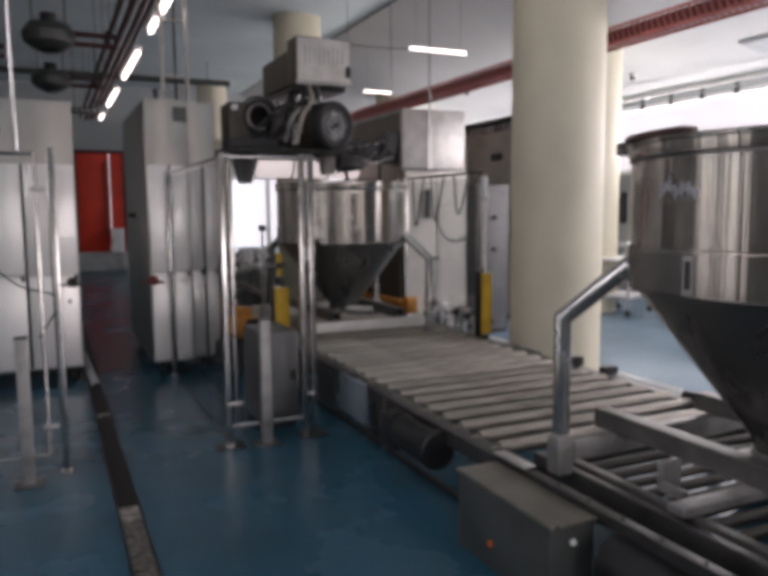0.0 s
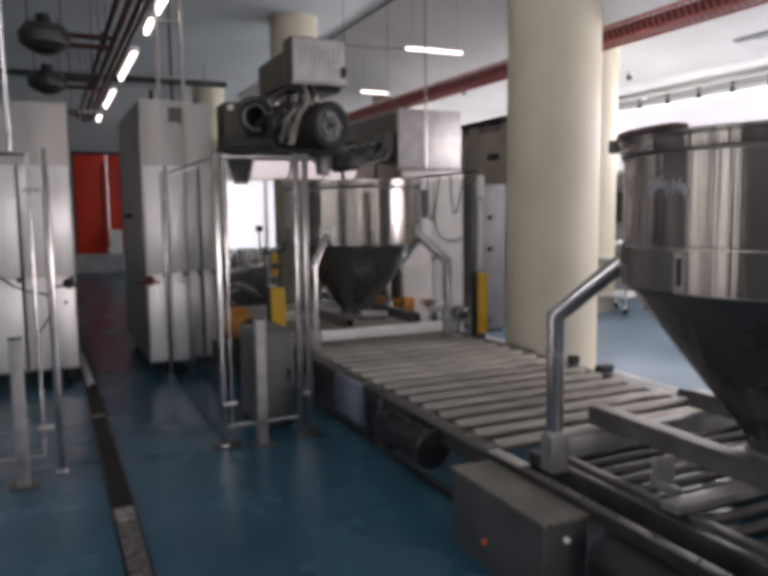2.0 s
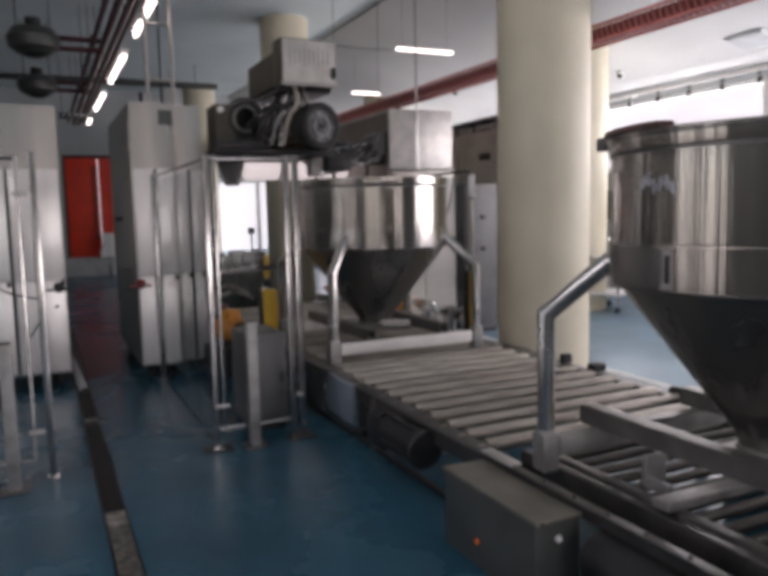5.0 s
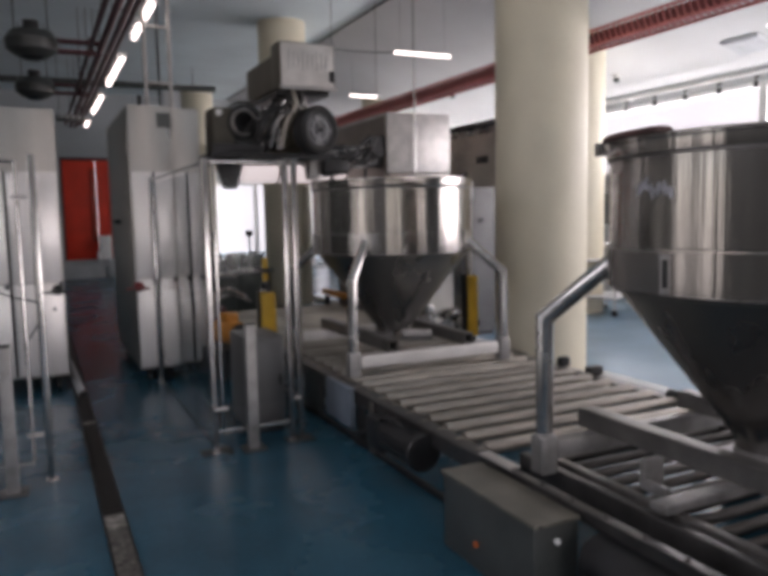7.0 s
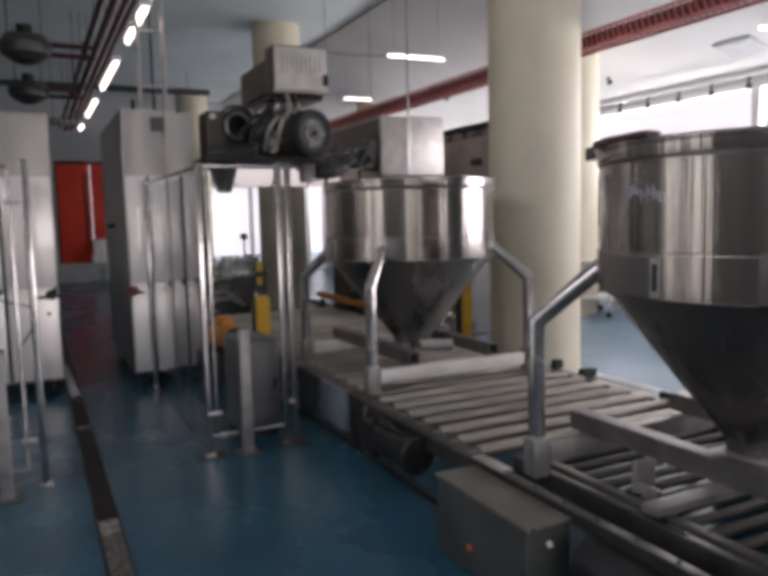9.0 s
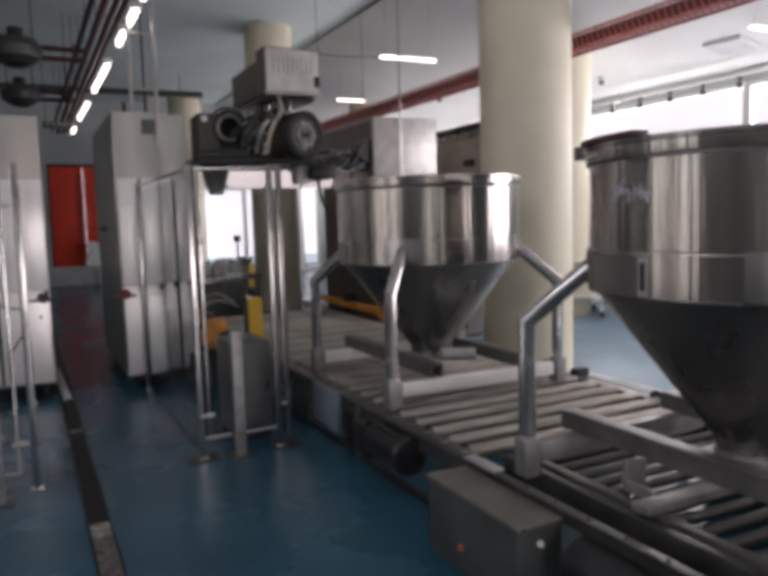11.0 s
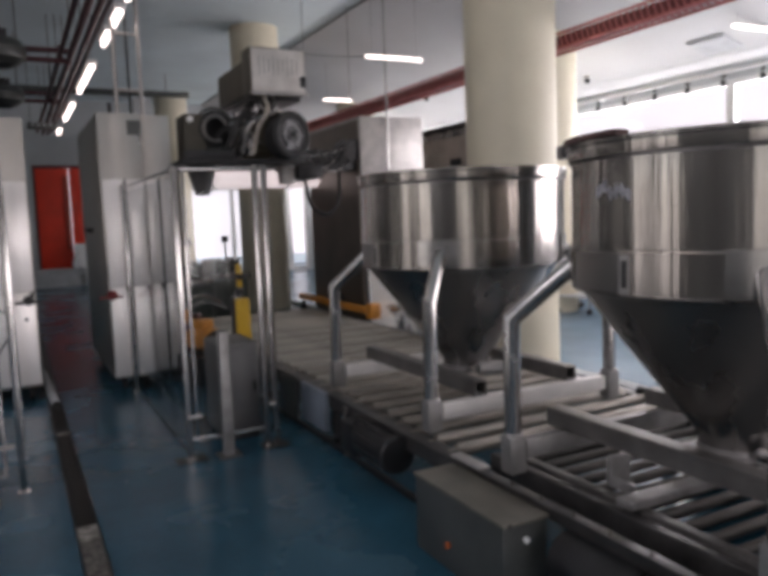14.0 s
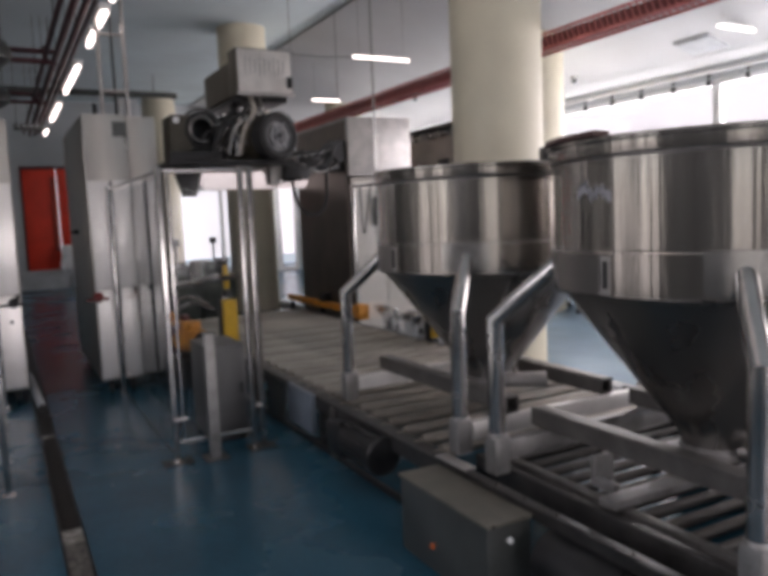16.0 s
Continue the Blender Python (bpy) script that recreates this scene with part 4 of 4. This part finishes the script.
def switch_cabinet():
    c = thing("switch_cabinet", 4.9, 7.9, 0, "grey steel switch cabinet with dark knobs beside the filling tower", "cabinet")
    part("body", B(0, 0.5, 0, 0.4, 0.06, 1.92, bev=0.012), CAB_GREY, c)
    part("door", B(0.015, 0.485, -0.02, -0.001, 0.1, 1.88, bev=0.006), CAB_GREY, c)
    part("plinth", B(0.02, 0.48, 0.02, 0.38, 0, 0.06, bev=0), DARK, c)
    for z in (1.1, 1.5):
        part("knob", R((0.26, -0.02, z), (0.26, -0.06, z), 0.03, 16), DARK, c)
    part("cable", pipe(bm_new(), arc([(0.1, -0.03, 0.5), (0.05, -0.12, 0.3), (-0.1, -0.2, 0.12), (-0.3, -0.25, 0.03)]), 0.014, 8), RUBBER, c)


switch_cabinet()


def light_guard(x, y, z1, label, extra=False):
    g = thing("light_guard", x, y, 0, label, "safety guard", "yellow guards")
    part("stand", B(-0.025, 0.025, 0.0, 0.05, 0.01, z1 + 0.05, bev=0.004), STEEL_TUBE, g)
    part("base_plate", B(-0.07, 0.07, -0.05, 0.1, 0, 0.012, bev=0.003), DARK, g)
    part("cover", B(-0.05, 0.085 if extra else 0.055, -0.09, -0.002, 0.42, z1, bev=0.015), YELLOW, g, "yellow cover")
    part("back_strip", B(-0.075, -0.06, -0.08, 0.0, 0.4, z1 + 0.02, bev=0.004), DARK, g)
    if extra:
        part("beacon", R((0, -0.04, z1 + 0.03), (0, -0.04, z1 + 0.09), 0.037, 20), DARK, g)
        part("upper_cover", B(-0.015, 0.035, -0.05, 0.0, z1 + 0.1, z1 + 0.32, bev=0.015), YELLOW, g, "short yellow cover")
        part("lens", R((0, -0.052, z1 + 0.2), (0, -0.06, z1 + 0.2), 0.03, 16), DARK, g)
    part("clamp", B(-0.06, 0.06, -0.04, 0.06, 0.34, 0.4, bev=0.008), DARK, g)


part("sensor", R((0, -0.04, 1.72), (0, -0.04, 1.93), 0.032, 16), WHITE, f3, "white sensor head")
part("stem", R((0.0, -0.035, 0.4), (0.0, -0.035, 1.7), 0.02, 12), PALE_BAR, f3, "pale upright tube")
light_guard(1.9, 6.5, 0.91, "yellow light-barrier guard beside the conveyor", True)
light_guard(3.765, 5.95, 1.0, "yellow light-barrier guard on a tall steel stand")


def black_box():
    b = thing("valve_box", 3.75, 5.12, 0, "black box with a white end by the column", "box")
    part("body", B(0, 0.12, 0.02, 0.4, 0.02, 0.36, bev=0.01), DARK, b)
    part("end_plate", B(0.01, 0.11, 0, 0.02, 0.1, 0.34, bev=0.004), WHITE, b)
    part("foot", B(0.02, 0.1, 0.06, 0.34, 0, 0.02, bev=0), DARK, b)


black_box()


def air_unit(x, y, seed):
    rnd = random.Random(seed)
    a = thing("air_valve_unit", x, y, 0, "small steel air valve unit with tangled hoses", "valve", "air valves by the conveyor")
    part("stand", B(-0.03, 0.03, -0.03, 0.03, 0.0, 0.3, bev=0.004), STEEL_DULL, a)
    part("filter", R((0, -0.05, 0.3), (0, -0.05, 0.48), 0.037, 20), GREY_LIGHT, a)
    part("bowl", lathe(bm_new(), [(0, 0.18), (0.035, 0.19), (0.045, 0.3), (0, 0.3)], 20, (0, 0.06)), BLUE_GREY, a)
    part("gauge", R((-0.05, -0.08, 0.5), (-0.05, -0.11, 0.5), 0.04, 20), STEEL_WHITE, a)
    part("body", B(-0.07, 0.07, -0.1, 0.12, 0.48, 0.56, bev=0.012), STEEL_TUBE, a)
    for k in range(4):
        pts = [(rnd.uniform(-0.08, 0.08), rnd.uniform(-0.1, 0.1), 0.5)] + [(rnd.uniform(-0.18, 0.18), rnd.uniform(-0.22, 0.22), rnd.uniform(0.25, 0.62)) for _ in range(3)] + [(rnd.uniform(-0.1, 0.1), rnd.uniform(-0.2, 0.2), 0.2)]
        part("hose", pipe(bm_new(), arc(pts), 0.01, 8), (RUBBER, GREY_LIGHT, BLUE_GREY, STEEL_WHITE)[k], a)


for i, (x, y) in enumerate(((3.98, 6.7), (4.02, 7.3), (3.95, 6.4))):
    air_unit(x, y, i + 3)


def pump(x, y, turn, label):
    p = thing("pump", x, y, 0, label, "pump", "orange pumps")
    p.rotation_euler = (0, 0, radians(turn))
    part("base", B(-0.2, 0.2, -0.28, 0.28, 0, 0.3, bev=0.01), DARK, p)
    part("motor", R((0, -0.25, 0.44), (0, 0.08, 0.44), 0.12, 28), ORANGE, p)
    part("end_cap", R((0, -0.3, 0.44), (0, -0.25, 0.44), 0.1, 24), DARK, p)
    part("housing", B(-0.13, 0.13, 0.08, 0.26, 0.3, 0.58, bev=0.04), RED_PIPE, p)
    part("terminal_box", B(-0.07, 0.07, -0.15, 0.0, 0.55, 0.64, bev=0.01), ORANGE, p)
    part("outlet", pipe(bm_new(), arc([(0, 0.17, 0.55), (0, 0.17, 0.75), (0.2, 0.17, 0.8), (0.4, 0.1, 0.7)]), 0.02, 12), STEEL_DULL, p)


pump(1.72, 7.35, 20, "orange motor pump on a dark base behind the fence")
pump(1.75, 8.2, -30, "orange motor pump beside the conveyor's far end")


def floor_machine(x, y, label):
    m = thing("packing_machine", x, y, 0, label, "machine")
    part("table", B(-0.3, 0.3, -0.5, 0.5, 0.72, 0.8, bev=0.012), STEEL_TUBE, m)
    part("cabinet", B(-0.26, 0.26, -0.46, 0.46, 0.04, 0.7, bev=0.012), MACHINE_GREEN, m)
    part("foot", B(-0.2, 0.2, -0.4, 0.4, 0, 0.04, bev=0), DARK, m)
    part("mast", R((0.05, 0, 0.8), (0.05, 0, 1.32), 0.016, 10), DARK, m)
    part("sensor_head", B(0.0, 0.1, -0.05, 0.05, 1.28, 1.38, bev=0.012), DARK, m)
    part("drum", R((-0.2, -0.25, 0.9), (0.15, -0.25, 0.9), 0.1, 24), GREY_BOX, m)
    part("motor", R((0.2, 0.3, 0.8), (0.2, 0.3, 1.02), 0.06, 16), DARK, m)
    part("front_panel", B(-0.24, 0.24, -0.475, -0.461, 0.1, 0.66, bev=0.006), MACHINE_GREEN, m)
    for k in range(3):
        part("pipe", pipe(bm_new(), arc([(-0.25 + 0.2 * k, -0.4, 0.8), (-0.28 + 0.2 * k, -0.45, 1.0), (-0.1 + 0.15 * k, -0.3, 1.05), (0.0 + 0.1 * k, 0.0, 0.8)]), 0.018, 8), (GREY_LIGHT, STEEL_DULL, DARK)[k], m)
    part("hopper_box", B(-0.25, -0.02, 0.1, 0.4, 0.8, 1.0, bev=0.02), STEEL_WHITE, m)


floor_machine(2.35, 10.9, "grey packing machine with small parts on its table")
floor_machine(3.1, 11.6, "grey packing machine with a thin sensor mast")
b = thing("guard_beam", 3.78, 8.0, 0, "orange guard beam on short feet along the conveyor", "guard beam")
part("beam", B(-0.04, 0.04, -0.4, 1.9, 0.46, 0.54, bev=0.012), ORANGE, b)
part("end_block", B(-0.07, 0.06, -0.56, -0.4, 0.42, 0.6, bev=0.015), ORANGE, b)
part("end_block", B(-0.07, 0.06, 0.5, 0.62, 0.541, 0.66, bev=0.015), DARK, b)
for y in (-0.3, 0.7, 1.8):
    part("foot", B(-0.03, 0.03, y - 0.03, y + 0.03, 0, 0.44, bev=0.004), DARK, b)


# ---- overhead ----
def cable_tray():
    t = thing("cable_tray", 5.2, 0, 3.2, "long red painted lattice cable tray under the ceiling", "cable tray")
    for x in (-0.1, 0.1):
        for z in (0.0, 0.145):
            part("chord", B(x - 0.012, x + 0.012, -2.5, 21.0, z, z + 0.025, bev=0.003), RED_TRAY, t)
    lat = None
    for i in range(290):
        y = -0.8 + i * 0.074
        if lat is None:
            bm = bm_new()
            rod(bm, (-0.1, 0, 0.02), (-0.1, 0.05, 0.15), 0.011, 6)
            rod(bm, (0.1, 0, 0.02), (0.1, 0.05, 0.15), 0.011, 6)
            box(bm, -0.1, 0.1, -0.014, 0.014, 0.026, 0.034, bev=0)
            lat = part("rung", bm, RED_TRAY, t)
            lat.location = (0, y, 0)
        else:
            same_part(lat, "rung", t, Matrix.Translation((0, y, 0)))
    part("liner", B(-0.07, 0.07, -2.5, 21.0, 0.036, 0.142, bev=0.01), RED_LINER, t, "bundled cables painted red")
    hang = None
    for y in (0.5, 3.0, 7.2, 11.0, 15.0, 19.0):
        if hang is None:
            hang = part("hanger", R((0, 0, 0.15), (0, 0, ZC - 3.2), 0.008, 8), STEEL_DULL, t)
            hang.location = (0, y, 0)
        else:
            same_part(hang, "hanger", t, Matrix.Translation((0, y, 0)))


cable_tray()


def ceiling_pipes():
    for x, z, r in ((1.17, 3.9, 0.024), (1.075, 3.86, 0.036), (0.965, 3.86, 0.042), (0.85, 3.9, 0.03)):
        p = thing("ceiling_pipe", x, 0, z, "dark red painted pipe hung along the ceiling", "pipe", "ceiling pipes")
        part("pipe", R((0, 2.0, 0), (0, 19.5, 0), r, 12), RED_PIPE, p)
        for y in (5.0, 9.0, 13.0, 17.0):
            part("hanger", R((0, y, 0), (0, y, ZC - z), 0.006, 8), DARK, p)
    d = thing("cross_duct", 0, 17.3, 4.55, "grey duct crossing under the ceiling", "duct")
    part("duct", R((-3, 0, 0), (4.0, 0, 0), 0.07, 16), GREY_BOX, d)
    for x in (-2, 1.5, 3.5):
        part("hanger", R((x, 0, 0.05), (x, 0, 0.45), 0.008, 8), DARK, d)
    c = thing("ceiling_conduit", 5.25, 9, 4.95, "thin dark conduit under the ceiling", "conduit")
    part("pipe", R((0, -8, 0), (0, 6, 0), 0.014, 10), GREY_BOX, c)
    part("clip", B(-0.04, 0.04, -1, -0.95, 0, 0.05, bev=0), DARK, c)


ceiling_pipes()


def unit_heater(x, y):
    u = thing("unit_heater", x, y, 3.9, "round dark grey heater fan hung from the ceiling", "heater", "ceiling heaters")
    part("casing", lathe(bm_new(), [(0, -0.16), (0.2, -0.16), (0.31, -0.08), (0.33, 0.05), (0.26, 0.16), (0, 0.18)], 12), GREY_BOX, u)
    part("grille", lathe(bm_new(), [(0, -0.2), (0.1, -0.2), (0.18, -0.155), (0, -0.15)], 24), DARK, u)
    part("motor", R((0, 0, 0.17), (0, 0, 0.3), 0.1, 20), DARK, u)
    for z in (0.07, -0.06):
        part("feed_pipe", R((0.28, 0, z), (0.86, 0, z), 0.036, 10), RED_PIPE, u)
    part("valve", R((0.72, 0, -0.1), (0.72, 0, 0.14), 0.03, 10), RED_PIPE, u)
    for a in (-0.2, 0.2):
        part("hanger", R((a, 0, 0.1), (a, 0, ZC - 3.9), 0.008, 8), DARK, u)


unit_heater(0.14, 10.8)
unit_heater(0.18, 14.3)
unit_heater(-1.3, 12.0)


def exhaust_frame():
    e = thing("pipe_frame", 1.2, 8.3, 2.68, "white tube frame rising from a cabinet to the ceiling", "pipe frame")
    for x in (0.0, 0.26):
        part("tube", R((x, 0, 0), (x, 0, ZC - 2.68), 0.022, 12), STEEL_WHITE, e)
    for z in (0.38, 0.97, 1.7):
        part("rung", R((0, 0, z), (0.26, 0, z), 0.016, 10), STEEL_WHITE, e)
    part("cable", R((0.14, 0.02, 0), (0.14, 0.02, ZC - 2.68), 0.012, 8), RUBBER, e)
    part("valve", R((-0.08, 0, 0.0), (-0.08, 0, 0.24), 0.022, 10), DARK, e)
    part("duct", B(0.2, 0.4, 0.2, 0.5, 0, 0.34, bev=0.02), GREY_LIGHT, e)


exhaust_frame()


def curtain_rail():
    c = thing("curtain_rail", 9.55, 0, 3.5, "white rail with dark hooks above the windows", "curtain rail")
    part("rail", B(-0.02, 0.02, -2.8, 20.8, 0, 0.05, bev=0.004), WHITE, c)
    hook = None
    for i in range(34):
        y = -0.96 + i * 0.64
        if hook is None:
            bm = B(-0.025, 0.025, -0.034, 0.034, -0.19, -0.1, bev=0.008)
            rod(bm, (0, 0, -0.12), (0, 0, 0.02), 0.01, 8)
            box(bm, -0.02, 0.02, -0.045, 0.045, -0.06, -0.03, bev=0.006)
            hook = part("hook", bm, DARK, c)
            hook.location = (0, y, 0)
        else:
            same_part(hook, "hook", c, Matrix.Translation((0, y, 0)))
    for y in (0, 5, 10, 15, 20):
        part("bracket", B(0, 0.25, y, y + 0.03, 0.01, 0.04, bev=0), WHITE, c)


curtain_rail()


def trolley(x, y, turn, label):
    t = thing("trolley", x, y, 0.012, label, "trolley", "white trolleys")
    t.rotation_euler = (0, 0, radians(turn))
    part("top", B(-0.4, 0.4, -0.3, 0.3, 0.8, 0.84, bev=0.015), WHITE, t)
    part("shelf", B(-0.38, 0.38, -0.28, 0.28, 0.25, 0.28, bev=0.01), WHITE, t)
    for a in (-0.36, 0.36):
        for b in (-0.26, 0.26):
            part("leg", R((a, b, 0.06), (a, b, 0.82), 0.016, 10), STEEL_TUBE, t)
            part("wheel", R((a - 0.015, b, 0.04), (a + 0.015, b, 0.04), 0.04, 16), RUBBER, t)
    part("handle", pipe(bm_new(), arc([(0.4, -0.25, 0.8), (0.52, -0.25, 0.95), (0.52, 0.25, 0.95), (0.4, 0.25, 0.8)]), 0.014, 10), STEEL_TUBE, t)


trolley(8.0, 8.6, 20, "white service trolley near the windows")
trolley(8.4, 7.4, -15, "white service trolley near the windows")
hr = thing("hose_station", 1.75, 21.35, 0, "white hose station beside the red door", "hose station")
part("cabinet", B(-0.15, 0.15, -0.1, 0.22, 0.5, 1.15, bev=0.03), WHITE, hr)
part("stand", B(-0.05, 0.05, 0.0, 0.2, 0, 0.5, bev=0.01), GREY_LIGHT, hr)
part("hose", pipe(bm_new(), arc([(-0.1, -0.12, 0.9), (-0.25, -0.15, 0.6), (-0.1, -0.2, 0.3), (0.1, -0.15, 0.5)]), 0.03, 10), GREY_LIGHT, hr)


# ---- lamps ----
def tube_lamp(x, y, z, length, along, label):
    l = thing("tube_lamp", x, y, z, label, "lamp", "ceiling tube lamps")
    d = Vector((1, 0, 0)) if along == "x" else Vector((0, 1, 0))
    part("tube", R(-d * length / 2, d * length / 2, 0.028 if along == "y" else 0.013, 12), TUBE_LIGHT, l)
    e = d * (length / 2) + Vector((0.06, 0.06, 0)) - Vector((abs(d.x), abs(d.y), 0)) * 0.06
    part("housing", B(-e.x, e.x, -e.y, e.y, 0.03 if along == "y" else 0.018, 0.1 if along == "y" else 0.03), WHITE, l)
    for s in (-0.4, 0.4):
        q = d * (s * length)
        part("hanger", R((q.x, q.y, 0.02), (q.x, q.y, ZC - z), 0.003, 6), STEEL_DULL, l)


# The first four, up to y 4, are unseen and added for overhead light.
for y, n in ((-2.0, 1.5), (0.0, 1.5), (2.0, 1.5), (4.0, 1.5), (6.65, 1.5), (8.15, 0.55), (9.07, 0.6), (11.7, 2.1), (15.1, 2.1), (18.1, 0.75)):
    tube_lamp(1.24, y, 3.76, n, "y", "glowing fluorescent tube lamp hung in a row")
tube_lamp(4.95, 8.96, 3.75, 0.86, "x", "glowing fluorescent tube lamp under the ceiling")

tube_lamp(8.8, 6.34, 3.84, 0.75, "x", "small glowing tube lamp under the sloping ceiling")

tube_lamp(6.28, 13.92, 4.0, 0.62, "x", "small glowing tube lamp far along the ceiling")
fw = thing("lamp_cable", 3.62, 8.96, 3.75, "thin dark cable feeding a ceiling lamp", "cable")
part("cable", pipe(bm_new(), arc([(0, 0, -0.02), (0.45, 0, -0.03), (0.9, 0, 0.0)]), 0.006, 8), GREY_BOX, fw)
part("riser", R((0, 0, -0.02), (0, 0, ZC - 3.75), 0.004, 6), GREY_BOX, fw)


def smoke_sensor(x, y):
    z = 4.96 - (x - 5.3) * 1.38 / 4.7
    d = thing("ceiling_sensor", x, y, z - 0.05, "small dark sensor on the sloping ceiling", "sensor", "ceiling sensors")
    part("base", R((0, 0, 0.02), (0, 0, 0.08), 0.06, 16), WHITE, d)
    part("cap", R((0, 0, -0.05), (0, 0, 0.02), 0.045, 16), GREY_BOX, d)


for x, y in ((8.2, 13.6), (8.9, 12.2), (9.1, 9.7)):
    smoke_sensor(x, y)


def hanging_panel():
    h = thing("hanging_panel", 0.8, 16.0, 3.55, "dark slotted panel hung below the ceiling pipes", "panel")
    part("panel", B(-0.26, 0.26, -0.03, 0.03, 0, 0.13, bev=0.01), GREY_BOX, h)
    for i in range(4):
        part("slot", B(-0.2 + i * 0.11, -0.14 + i * 0.11, -0.036, -0.03, 0.06, 0.1, bev=0), GREY_LIGHT, h)
    for x in (-0.2, 0.2):
        part("hanger", R((x, 0, 0.12), (x, 0, ZC - 3.55), 0.006, 8), DARK, h)


hanging_panel()


def ceiling_vent():
    v = thing("ceiling_vent", 9.1, 7.15, 3.84, "grey slotted vent in the sloping ceiling", "vent")
    v.rotation_euler = (0, math.atan2(1.38, 4.7), 0)
    part("frame", B(-0.22, 0.22, -0.3, 0.3, -0.03, 0.06, bev=0.01), GREY_LIGHT, v)
    for i in range(6):
        part("slat", B(-0.18, 0.18, -0.25 + i * 0.09, -0.2 + i * 0.09, -0.04, -0.03, bev=0), KERB, v)


ceiling_vent()


def wall_station():
    w = thing("wall_station", 9.75, 10.8, 0, "grey wall box with a white pipe and dark hose", "wall box")
    part("box", B(-0.22, 0.05, -0.3, 0.25, 1.32, 1.9, bev=0.02), GREY_BOX, w)
    part("lid", B(-0.24, -0.22, -0.27, 0.22, 1.5, 1.87, bev=0.008), GREY_LIGHT, w)
    part("pipe", R((-0.12, -0.05, 1.9), (-0.12, -0.05, 2.95), 0.045, 14), WHITE, w, "white pipe")
    part("hose", pipe(bm_new(), arc([(-0.15, 0.15, 1.9), (-0.2, 0.25, 2.2), (-0.12, 0.1, 2.5), (-0.1, 0.2, 2.9)]), 0.05, 10), RUBBER, w, "dark hose")
    part("shelf", B(-0.35, 0.05, -1.8, 1.2, 0.9, 0.97, bev=0.01), WHITE, w, "white shelf")
    for y in (-1.6, 0.0, 1.0):
        part("bracket", B(-0.3, 0.05, y, y + 0.04, 0.75, 0.9, bev=0), GREY_LIGHT, w)


wall_station()


# ---- what moves ----
def motions():
    walk(hopA, [(0, pose(2.73, 6.97, ROLL_Z)), (8, pose(2.73, 5.27, ROLL_Z)), (16, pose(2.73, 3.57, ROLL_Z))])


motions()
